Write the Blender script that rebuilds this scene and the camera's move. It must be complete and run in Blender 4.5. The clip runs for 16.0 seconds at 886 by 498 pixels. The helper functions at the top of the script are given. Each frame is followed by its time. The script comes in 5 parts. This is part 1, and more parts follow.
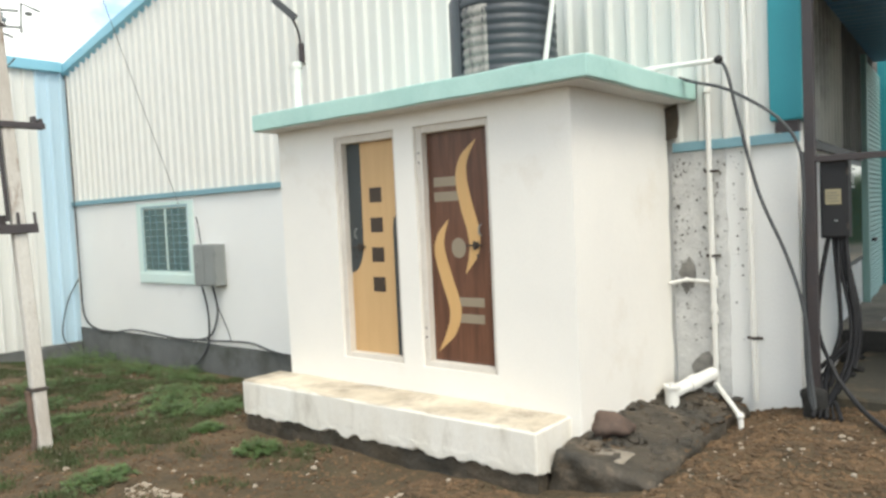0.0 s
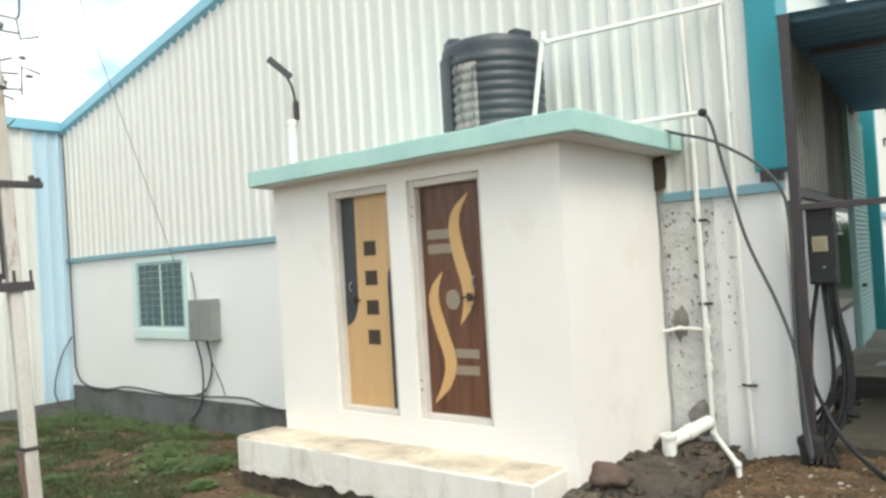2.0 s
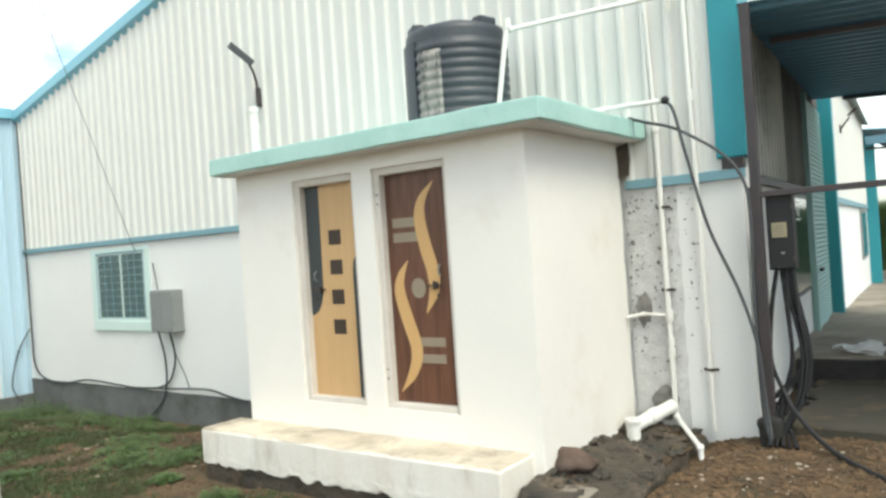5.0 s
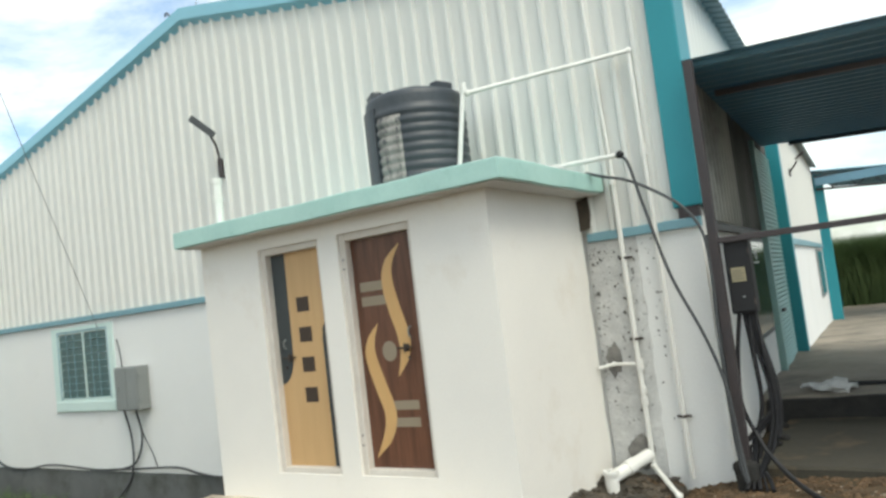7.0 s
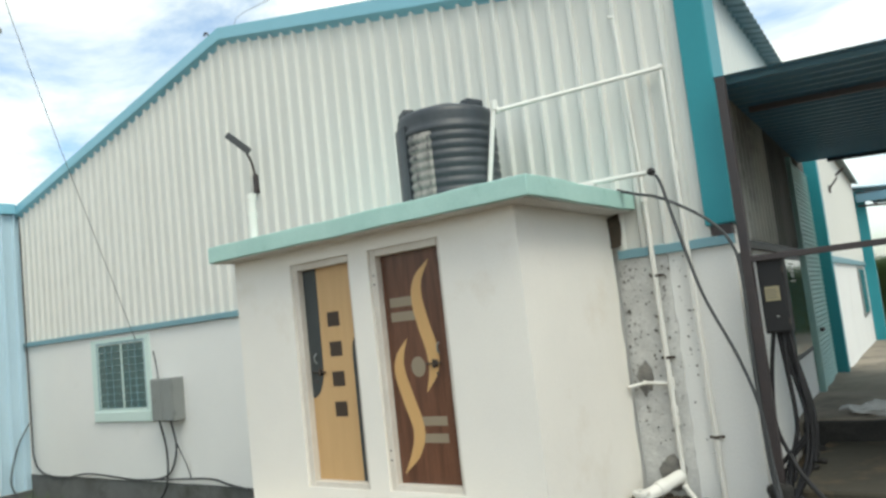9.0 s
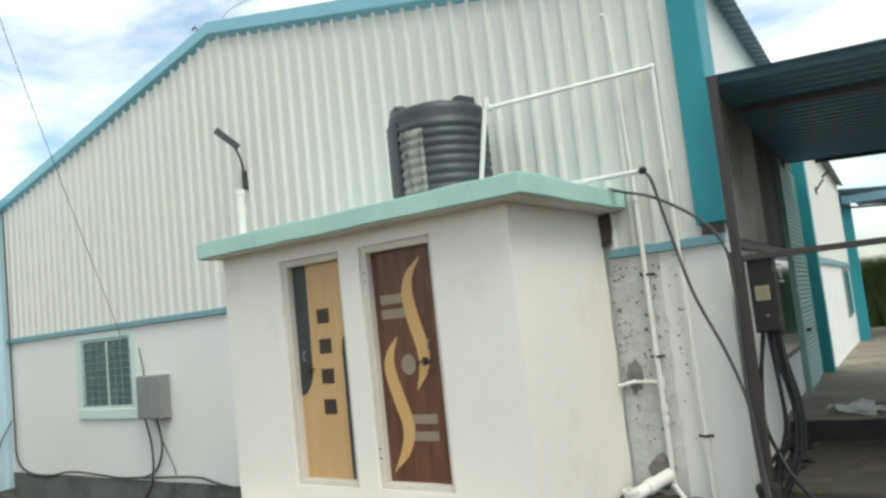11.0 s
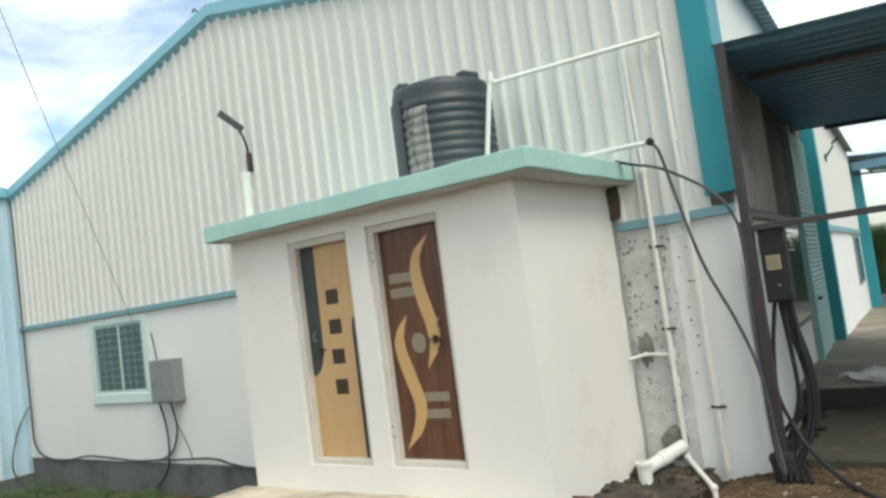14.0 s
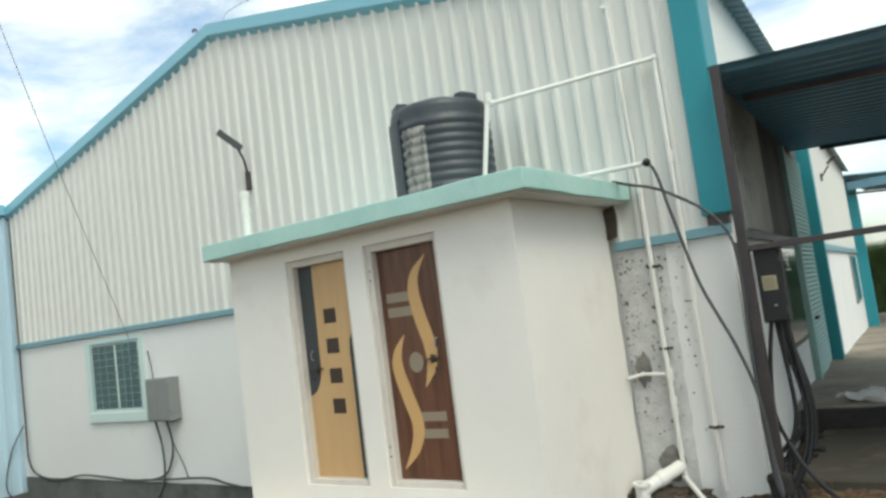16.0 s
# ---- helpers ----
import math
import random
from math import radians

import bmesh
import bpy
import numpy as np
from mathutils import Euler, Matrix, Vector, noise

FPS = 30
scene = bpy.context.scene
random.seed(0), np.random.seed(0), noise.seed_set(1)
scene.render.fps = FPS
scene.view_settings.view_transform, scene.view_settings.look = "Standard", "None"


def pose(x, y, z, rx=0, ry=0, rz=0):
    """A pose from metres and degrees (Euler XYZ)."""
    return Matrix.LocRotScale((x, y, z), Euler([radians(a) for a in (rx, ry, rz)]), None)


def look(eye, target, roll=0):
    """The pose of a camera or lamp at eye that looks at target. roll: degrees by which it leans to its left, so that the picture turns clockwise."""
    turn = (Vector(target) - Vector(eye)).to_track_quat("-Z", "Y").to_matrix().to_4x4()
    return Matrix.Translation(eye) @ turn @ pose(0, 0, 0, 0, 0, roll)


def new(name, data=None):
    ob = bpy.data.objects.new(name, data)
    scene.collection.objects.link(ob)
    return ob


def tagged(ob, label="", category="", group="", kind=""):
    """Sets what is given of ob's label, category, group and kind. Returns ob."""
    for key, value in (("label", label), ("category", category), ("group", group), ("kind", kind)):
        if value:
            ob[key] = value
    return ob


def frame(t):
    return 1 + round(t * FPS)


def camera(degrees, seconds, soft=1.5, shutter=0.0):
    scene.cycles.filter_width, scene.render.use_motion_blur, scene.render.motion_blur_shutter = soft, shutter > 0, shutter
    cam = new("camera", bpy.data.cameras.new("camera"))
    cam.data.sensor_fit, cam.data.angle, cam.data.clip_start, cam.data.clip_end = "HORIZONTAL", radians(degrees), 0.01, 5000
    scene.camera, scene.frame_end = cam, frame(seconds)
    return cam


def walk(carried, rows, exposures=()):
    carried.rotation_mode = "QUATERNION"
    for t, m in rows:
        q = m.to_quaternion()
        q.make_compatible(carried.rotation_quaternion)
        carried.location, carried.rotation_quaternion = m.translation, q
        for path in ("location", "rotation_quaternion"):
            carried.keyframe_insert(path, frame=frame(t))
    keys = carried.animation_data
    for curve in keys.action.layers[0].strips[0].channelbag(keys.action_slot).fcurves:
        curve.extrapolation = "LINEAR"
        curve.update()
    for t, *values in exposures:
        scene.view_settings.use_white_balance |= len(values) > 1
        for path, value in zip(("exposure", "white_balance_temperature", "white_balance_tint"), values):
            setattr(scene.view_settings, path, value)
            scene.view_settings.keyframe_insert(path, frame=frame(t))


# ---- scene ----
cam = camera(61.6, 16.0, soft=2.8)
PATH = [
    (0, (2.167, 0.42, 1.643), (0.898, 1.963, 1.546), -2.6),
    (0.5, (2.197, 0.404, 1.647), (0.927, 1.949, 1.641), -4.0),
    (1, (2.203, 0.396, 1.652), (0.917, 1.927, 1.682), -3.1),
    (1.5, (2.215, 0.382, 1.643), (0.96, 1.939, 1.684), -3.6),
    (2, (2.211, 0.375, 1.65), (0.958, 1.933, 1.69), -3.4),
    (2.5, (2.217, 0.388, 1.654), (0.943, 1.93, 1.679), -3.4),
    (3, (2.199, 0.394, 1.642), (0.91, 1.923, 1.655), -3.4),
    (3.2, (2.189, 0.398, 1.63), (0.947, 1.965, 1.628), -3.8),
    (5.3, (2.207, 0.4, 1.658), (1.028, 2.015, 1.666), -3.9),
    (5.5, (2.199, 0.405, 1.652), (1.021, 2.021, 1.681), -4.3),
    (6, (2.232, 0.374, 1.668), (1.095, 2.012, 1.813), -6.7),
    (6.5, (2.235, 0.355, 1.66), (1.107, 1.997, 1.835), -6.3),
    (7, (2.234, 0.362, 1.678), (1.136, 2.028, 1.826), -6.9),
    (7.5, (2.25, 0.351, 1.674), (1.152, 2.009, 1.891), -5.7),
    (8, (2.276, 0.341, 1.667), (1.159, 1.983, 1.91), -5.4),
    (8.5, (2.279, 0.346, 1.668), (1.147, 1.981, 1.887), -6.3),
    (8.7, (2.285, 0.361, 1.683), (1.117, 1.972, 1.884), -6.3),
    (11, (2.237, 0.367, 1.675), (1.098, 2.0, 1.867), -6.0),
    (11.5, (2.243, 0.361, 1.683), (1.087, 1.982, 1.872), -5.8),
    (12, (2.261, 0.345, 1.683), (1.078, 1.946, 1.873), -5.7),
    (12.5, (2.258, 0.346, 1.677), (1.073, 1.942, 1.892), -5.9),
    (13, (2.253, 0.36, 1.674), (1.081, 1.97, 1.861), -6.3),
    (13.5, (2.243, 0.374, 1.679), (1.061, 1.979, 1.843), -6.6),
    (14, (2.223, 0.39, 1.679), (1.059, 2.01, 1.813), -7.4),
    (14.5, (2.235, 0.394, 1.686), (1.022, 1.979, 1.818), -7.2),
    (15, (2.257, 0.38, 1.679), (1.008, 1.925, 1.908), -7.6),
    (15.5, (2.25, 0.363, 1.68), (1.077, 1.963, 1.928), -7.5),
    (16, (2.236, 0.371, 1.694), (1.084, 1.996, 1.874), -7.3),
]
walk(cam, [(t, look(eye, target, roll)) for t, eye, target, roll in PATH],
     exposures=((0.0, 0.57, 6620, 4), (3.0, 0.55, 6560, 2), (5.5, 0.62, 6530, 1), (6.5, 0.58, 6510, 1.5), (7.0, 0.28, 6500, 0.5), (8.5, 0.15, 6490, -0.5), (11.0, 0.14, 6490, -0.5), (14.0, 0.17, 6520, 0.5), (14.5, 0.24, 6520, 0.5), (15.0, 0.14, 6500, -0.5), (16.0, 0.12, 6490, -0.5)))


# ---- world, sun ----
world = bpy.data.worlds.new("sky")
scene.world = world
world.use_nodes = True
wn, wl = world.node_tree.nodes, world.node_tree.links
wn.clear()
w_out = wn.new("ShaderNodeOutputWorld")
w_bg = wn.new("ShaderNodeBackground")
w_sky = wn.new("ShaderNodeTexSky")
w_sky.sky_type = "NISHITA"
w_sky.sun_disc = False
w_sky.sun_elevation = radians(57)
w_sky.sun_rotation = radians(118)
w_sky.air_density, w_sky.dust_density = 1.0, 2.0
w_tc = wn.new("ShaderNodeTexCoord")
w_map = wn.new("ShaderNodeMapping")
w_map.inputs["Scale"].default_value = (1.0, 1.0, 2.2)
w_noise = wn.new("ShaderNodeTexNoise")
w_noise.inputs["Scale"].default_value = 2.6
w_noise.inputs["Detail"].default_value = 7.0
w_noise.inputs["Roughness"].default_value = 0.62
w_noise.inputs["Distortion"].default_value = 0.4
w_ramp = wn.new("ShaderNodeValToRGB")
w_ramp.color_ramp.elements[0].position = 0.37
w_ramp.color_ramp.elements[1].position = 0.57
w_gain = wn.new("ShaderNodeMixRGB")
w_gain.blend_type = "MULTIPLY"
w_gain.inputs[0].default_value = 1.0
w_gain.inputs[2].default_value = (0.25, 0.25, 0.25, 1)
w_mix = wn.new("ShaderNodeMixRGB")
w_mix.inputs[2].default_value = (1.30, 1.30, 1.28, 1)
wl.new(w_tc.outputs["Generated"], w_map.inputs["Vector"])
wl.new(w_map.outputs["Vector"], w_noise.inputs["Vector"])
wl.new(w_noise.outputs["Fac"], w_ramp.inputs["Fac"])
wl.new(w_sky.outputs["Color"], w_gain.inputs[1])
wl.new(w_gain.outputs["Color"], w_mix.inputs[1])
wl.new(w_ramp.outputs["Color"], w_mix.inputs[0])
wl.new(w_mix.outputs["Color"], w_bg.inputs["Color"])
w_bg.inputs["Strength"].default_value = 0.9
wl.new(w_bg.outputs["Background"], w_out.inputs["Surface"])

sun_data = bpy.data.lights.new("sun", "SUN")
sun_data.energy = 1.45
sun_data.angle = radians(28)
sun_data.color = (1.0, 0.93, 0.82)
sun = new("sun", sun_data)
sun.matrix_world = look((7.6, 1.2, 13.6), (-0.5, 5.5, 1.0))


# ---- materials ----
def material(name, color, rough=0.7, metal=0.0, second=None, scale=3.0, amount=0.5, fine=0.06, fine_scale=60.0,
             bump=0.15, bump_scale=80.0, stain=None, stain_scale=1.2, stain_low=0.55, stain_high=0.75, stretch=(1, 1, 1), spec=0.4):
    """A painted, plastered or earthy surface: broad patches, fine grain, shaped stains and fine relief."""
    m = bpy.data.materials.new(name)
    m.use_nodes = True
    n, l = m.node_tree.nodes, m.node_tree.links
    b = n["Principled BSDF"]
    b.inputs["Roughness"].default_value = rough
    b.inputs["Metallic"].default_value = metal
    b.inputs["Specular IOR Level"].default_value = spec
    tc = n.new("ShaderNodeTexCoord")
    mp = n.new("ShaderNodeMapping")
    mp.inputs["Scale"].default_value = stretch
    l.new(tc.outputs["Object"], mp.inputs["Vector"])
    big = n.new("ShaderNodeTexNoise")
    big.inputs["Scale"].default_value = scale
    big.inputs["Detail"].default_value = 5.0
    big.inputs["Roughness"].default_value = 0.6
    l.new(mp.outputs["Vector"], big.inputs["Vector"])
    r = n.new("ShaderNodeValToRGB")
    r.color_ramp.elements[0].position, r.color_ramp.elements[1].position = 0.35, 0.68
    l.new(big.outputs["Fac"], r.inputs["Fac"])
    mix = n.new("ShaderNodeMixRGB")
    mix.inputs[1].default_value = (*color, 1)
    mix.inputs[2].default_value = (*(second or [c * 0.86 for c in color]), 1)
    f = n.new("ShaderNodeMath")
    f.operation = "MULTIPLY"
    f.inputs[1].default_value = amount
    l.new(r.outputs["Color"], f.inputs[0])
    l.new(f.outputs[0], mix.inputs[0])
    out = mix.outputs["Color"]
    if stain:
        st = n.new("ShaderNodeTexNoise")
        st.inputs["Scale"].default_value = stain_scale
        st.inputs["Detail"].default_value = 8.0
        st.inputs["Roughness"].default_value = 0.7
        l.new(mp.outputs["Vector"], st.inputs["Vector"])
        sr = n.new("ShaderNodeValToRGB")
        sr.color_ramp.elements[0].position, sr.color_ramp.elements[1].position = stain_low, stain_high
        l.new(st.outputs["Fac"], sr.inputs["Fac"])
        sm = n.new("ShaderNodeMixRGB")
        sm.inputs[2].default_value = (*stain, 1)
        l.new(sr.outputs["Color"], sm.inputs[0])
        l.new(out, sm.inputs[1])
        out = sm.outputs["Color"]
    grain = n.new("ShaderNodeTexNoise")
    grain.inputs["Scale"].default_value = fine_scale
    grain.inputs["Detail"].default_value = 4.0
    l.new(mp.outputs["Vector"], grain.inputs["Vector"])
    gm = n.new("ShaderNodeMapRange")
    gm.inputs["To Min"].default_value, gm.inputs["To Max"].default_value = 1 - fine * 2, 1 + fine * 2
    l.new(grain.outputs["Fac"], gm.inputs["Value"])
    ml = n.new("ShaderNodeMixRGB")
    ml.blend_type = "MULTIPLY"
    ml.inputs[0].default_value = 1.0
    l.new(out, ml.inputs[1])
    l.new(gm.outputs["Result"], ml.inputs[2])
    l.new(ml.outputs["Color"], b.inputs["Base Color"])
    if bump:
        bn = n.new("ShaderNodeTexNoise")
        bn.inputs["Scale"].default_value = bump_scale
        bn.inputs["Detail"].default_value = 5.0
        l.new(mp.outputs["Vector"], bn.inputs["Vector"])
        bp = n.new("ShaderNodeBump")
        bp.inputs["Strength"].default_value = bump
        bp.inputs["Distance"].default_value = 0.02
        l.new(bn.outputs["Fac"], bp.inputs["Height"])
        l.new(bp.outputs["Normal"], b.inputs["Normal"])
    return m


WHITEWASH = material("whitewash", (0.84, 0.81, 0.755), 0.9, second=(0.78, 0.755, 0.71), scale=1.5, fine=0.02, bump=0.08, bump_scale=14,
                     stain=(0.66, 0.58, 0.47), stain_scale=1.1, stain_low=0.57, stain_high=0.95)
WALL_PAINT = material("wall_paint", (0.80, 0.80, 0.78), 0.85, second=(0.74, 0.74, 0.73), scale=0.8, fine=0.03, bump=0.15, bump_scale=40,
                      stain=(0.6, 0.58, 0.54), stain_scale=0.5, stain_low=0.63, stain_high=0.9)
SHEET = material("coated_steel_sheet", (0.70, 0.70, 0.665), 0.6, second=(0.665, 0.668, 0.635), scale=0.5, amount=0.6, fine=0.008, bump=0.015,
                 bump_scale=4, stain=(0.52, 0.51, 0.47), stain_scale=9.0, stain_low=0.74, stain_high=0.78)
# soot stains, with the canopy's shade also put into the base colour
SOOTY_SHADED = material("smoke_stained_shaded_sheet", (0.46, 0.45, 0.40), 0.6, second=(0.20, 0.20, 0.185), scale=0.7, amount=0.9, fine=0.05, bump=0.03, stain=(0.05, 0.05, 0.05), stain_scale=0.7, stain_low=0.48, stain_high=0.78)
SHEET_BLUE = material("pale_blue_sheet", (0.50, 0.66, 0.76), 0.5, second=(0.44, 0.60, 0.70), scale=0.9, fine=0.02, bump=0.03, bump_scale=8, stretch=(1, 1, 0.3))
TRIM_BLUE = material("blue_trim_paint", (0.255, 0.52, 0.635), 0.45, second=(0.215, 0.465, 0.575), scale=1.2, fine=0.03, bump=0.04, bump_scale=15)
TRIM_GREY = material("blue_grey_strip", (0.20, 0.36, 0.42), 0.5, second=(0.17, 0.31, 0.36), scale=1.5, fine=0.03, bump=0.05)
TEAL = material("teal_flashing_paint", (0.03, 0.25, 0.30), 0.45, second=(0.04, 0.29, 0.34), scale=1.0, fine=0.03, bump=0.03, bump_scale=10)
MINT = material("mint_oil_paint", (0.45, 0.66, 0.605), 0.6, second=(0.36, 0.575, 0.53), scale=2.0, amount=0.8, fine=0.04, bump=0.08, bump_scale=25,
                stain=(0.22, 0.42, 0.37), stain_scale=5.0, stain_low=0.60, stain_high=0.80)
SOFFIT = material("soffit_plaster", (0.66, 0.645, 0.61), 0.9, second=(0.56, 0.55, 0.52), scale=2.0, bump=0.25, bump_scale=30)
SILL = material("pale_green_paint", (0.62, 0.75, 0.71), 0.7, second=(0.56, 0.70, 0.67), scale=2.0, bump=0.15)
DADO = material("cement_dado", (0.16, 0.165, 0.165), 0.9, second=(0.10, 0.105, 0.10), scale=1.1, amount=0.9, fine=0.12, bump=0.4, bump_scale=30,
                stain=(0.055, 0.06, 0.045), stain_scale=1.3, stain_low=0.5, stain_high=0.72)
RAW = material("raw_cement_plaster", (0.66, 0.66, 0.64), 0.95, second=(0.48, 0.48, 0.47), scale=3.5, amount=0.9, fine=0.08, fine_scale=40, bump=0.5, bump_scale=22,
               stain=(0.16, 0.16, 0.155), stain_scale=13.0, stain_low=0.64, stain_high=0.69)
PIT = material("broken_plaster", (0.27, 0.26, 0.24), 0.95, second=(0.14, 0.135, 0.13), scale=9.0, amount=0.95, fine=0.15, bump=0.5, bump_scale=35)
STEP_PAINT = material("worn_step_whitewash", (0.80, 0.775, 0.72), 0.9, second=(0.70, 0.655, 0.57), scale=1.6, amount=0.8, fine=0.05, bump=0.3, bump_scale=18,
                      stain=(0.40, 0.36, 0.29), stain_scale=2.6, stain_low=0.54, stain_high=0.86, stretch=(1.6, 1.6, 0.5))
LEDGE = material("worn_ledge_top", (0.68, 0.60, 0.48), 0.9, second=(0.50, 0.43, 0.33), scale=2.6, amount=0.95, fine=0.08, bump=0.3,
                 stain=(0.30, 0.255, 0.20), stain_scale=1.6, stain_low=0.47, stain_high=0.66)
MOSS = material("damp_black_concrete", (0.080, 0.064, 0.046), 0.6, second=(0.024, 0.024, 0.021), scale=2.5, amount=0.9, fine=0.2, bump=0.9, bump_scale=18,
                stain=(0.19, 0.145, 0.10), stain_scale=2.6, stain_low=0.54, stain_high=0.72)
RED_STONE = material("brown_field_stone", (0.15, 0.10, 0.078), 0.9, second=(0.075, 0.055, 0.045), scale=5.0, amount=0.9, fine=0.15, bump=0.6, bump_scale=20)
# black of sooty rubble, and of the shaded platform face
SOOT_SHADE = material("soot_and_shade_black", (0.022, 0.022, 0.021), 0.9, second=(0.05, 0.045, 0.04), scale=6.0, fine=0.2, bump=0.7, bump_scale=25)
SOIL = material("gravelly_soil", (0.112, 0.075, 0.040), 0.97, second=(0.048, 0.038, 0.023), scale=2.6, amount=0.95, fine=0.3, fine_scale=28, bump=1.0, bump_scale=16,
                stain=(0.055, 0.046, 0.024), stain_scale=0.8, stain_low=0.50, stain_high=0.68)
CONCRETE = material("dusty_concrete", (0.30, 0.26, 0.21), 0.95, second=(0.19, 0.165, 0.13), scale=0.9, amount=0.9, fine=0.14, bump=0.4, bump_scale=25,
                    stain=(0.10, 0.09, 0.075), stain_scale=0.8, stain_low=0.5, stain_high=0.7)
PVC = material("white_pvc", (0.80, 0.79, 0.75), 0.4, second=(0.72, 0.71, 0.66), scale=3.0, fine=0.03, bump=0.03)
# concrete with brown stains; its base is blackened for the canopy's deep shade
YARD_SHADED = material("shade_darkened_concrete", (0.062, 0.056, 0.042), 0.95, second=(0.035, 0.034, 0.026), scale=0.9, amount=0.9, fine=0.14, bump=0.4, bump_scale=25,
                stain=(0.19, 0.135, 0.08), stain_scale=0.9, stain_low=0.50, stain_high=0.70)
# sootier sheet whose dark base also carries the deeper shade farther in
CHARRED_SHADED = material("soot_blackened_shaded_sheet", (0.20, 0.197, 0.18), 0.7, second=(0.06, 0.06, 0.056), scale=0.8, amount=0.9, fine=0.08, bump=0.03, stain=(0.26, 0.25, 0.22), stain_scale=1.1, stain_low=0.60, stain_high=0.80)
LILAC = material("faded_lilac_steel", (0.17, 0.15, 0.16), 0.6, second=(0.12, 0.105, 0.11), scale=3.0, fine=0.06, bump=0.08)
RUBBER = material("black_hose", (0.018, 0.018, 0.02), 0.6, scale=6.0, fine=0.1, bump=0.1)
CABLE_GREY = material("grey_cable", (0.07, 0.075, 0.08), 0.6, scale=6.0, fine=0.1, bump=0.1)
STEEL_DARK = material("dark_painted_steel", (0.056, 0.050, 0.054), 0.55, second=(0.08, 0.062, 0.058), scale=4.0, fine=0.1, bump=0.15, metal=0.2)
CANOPY = material("weathered_blue_sheet", (0.19, 0.35, 0.45), 0.38, second=(0.14, 0.27, 0.36), scale=1.0, fine=0.06, bump=0.05, metal=0.1)
RAFTER = material("blue_black_steel", (0.05, 0.065, 0.08), 0.5, second=(0.035, 0.045, 0.055), scale=2.0, fine=0.08, bump=0.08)
NAVY = material("navy_enamel", (0.035, 0.11, 0.19), 0.5, second=(0.03, 0.08, 0.14), scale=3.0, fine=0.06, bump=0.08)
ROOFING = material("grey_green_roof_sheet", (0.20, 0.25, 0.25), 0.5, second=(0.15, 0.19, 0.2), scale=1.0, fine=0.06, bump=0.05)
BOX_GREY = material("grey_enamel", (0.25, 0.265, 0.26), 0.5, second=(0.20, 0.215, 0.212), scale=3.0, fine=0.04, bump=0.05)
TANK = material("black_polyethylene", (0.042, 0.050, 0.060), 0.42, second=(0.085, 0.092, 0.10), scale=3.0, fine=0.1, bump=0.08, stretch=(1, 1, 0.4))
LIME = material("lime_streaked_polyethylene", (0.34, 0.325, 0.30), 0.8, second=(0.17, 0.165, 0.16), scale=9.0, amount=0.95, fine=0.15, bump=0.2, stretch=(1.5, 1.5, 0.25),
                stain=(0.055, 0.06, 0.068), stain_scale=7.0, stain_low=0.50, stain_high=0.60)
HONEY = material("honey_laminate", (0.60, 0.395, 0.195), 0.4, second=(0.50, 0.315, 0.15), scale=1.8, fine=0.04, bump=0.03, stretch=(6, 6, 0.6))
WALNUT = material("walnut_laminate", (0.165, 0.076, 0.045), 0.36, second=(0.080, 0.036, 0.023), scale=2.2, amount=0.9, fine=0.12, fine_scale=20, bump=0.04, stretch=(7, 7, 0.5))
SLATE = material("slate_laminate", (0.055, 0.064, 0.067), 0.45, second=(0.04, 0.047, 0.05), scale=2.0, fine=0.05, bump=0.03)
CHOCO = material("dark_brown_inlay", (0.055, 0.038, 0.028), 0.5, scale=3.0, fine=0.05, bump=0.03)
OCHRE = material("ochre_laminate", (0.62, 0.39, 0.17), 0.4, second=(0.52, 0.315, 0.13), scale=2.0, fine=0.04, bump=0.03, stretch=(5, 5, 0.7))
TAUPE = material("taupe_laminate", (0.30, 0.25, 0.18), 0.5, second=(0.26, 0.21, 0.155), scale=2.0, fine=0.04, bump=0.03)
FRAME_CREAM = material("cream_frame_paint", (0.68, 0.64, 0.58), 0.7, second=(0.57, 0.52, 0.46), scale=2.5, amount=0.8, fine=0.05, bump=0.1,
                       stain=(0.35, 0.3, 0.25), stain_scale=3.0, stain_low=0.62, stain_high=0.8)
IRON = material("worn_iron", (0.10, 0.085, 0.075), 0.5, second=(0.06, 0.045, 0.04), scale=12.0, fine=0.1, bump=0.2, metal=0.6)
POLE_MAT = material("weathered_pole_cement", (0.56, 0.54, 0.50), 0.9, second=(0.40, 0.35, 0.30), scale=2.5, amount=0.9, fine=0.1, bump=0.3,
                    stain=(0.24, 0.18, 0.14), stain_scale=6.0, stain_low=0.56, stain_high=0.68, stretch=(1, 1, 0.35))
SHUTTER_MAT = material("pale_teal_shutter", (0.29, 0.46, 0.43), 0.55, second=(0.23, 0.38, 0.36), scale=1.0, fine=0.03, bump=0.05)
GLASS_DARK = material("dark_louvre_glass", (0.045, 0.105, 0.11), 0.12, second=(0.075, 0.125, 0.11), scale=2.0, fine=0.05, bump=0.0, spec=0.6)
STONE = material("pale_stone", (0.40, 0.35, 0.28), 0.95, second=(0.22, 0.16, 0.11), scale=0.35, amount=1.0, fine=0.15, bump=0.5, bump_scale=30)
PEBBLE = material("brown_pebble", (0.165, 0.103, 0.056), 0.95, second=(0.060, 0.042, 0.026), scale=7.0, amount=1.0, fine=0.2, bump=0.5, bump_scale=30)
GRASS = material("grass_blade", (0.060, 0.100, 0.032), 0.7, second=(0.070, 0.062, 0.030), scale=2.5, amount=1.0, fine=0.1, bump=0.0)
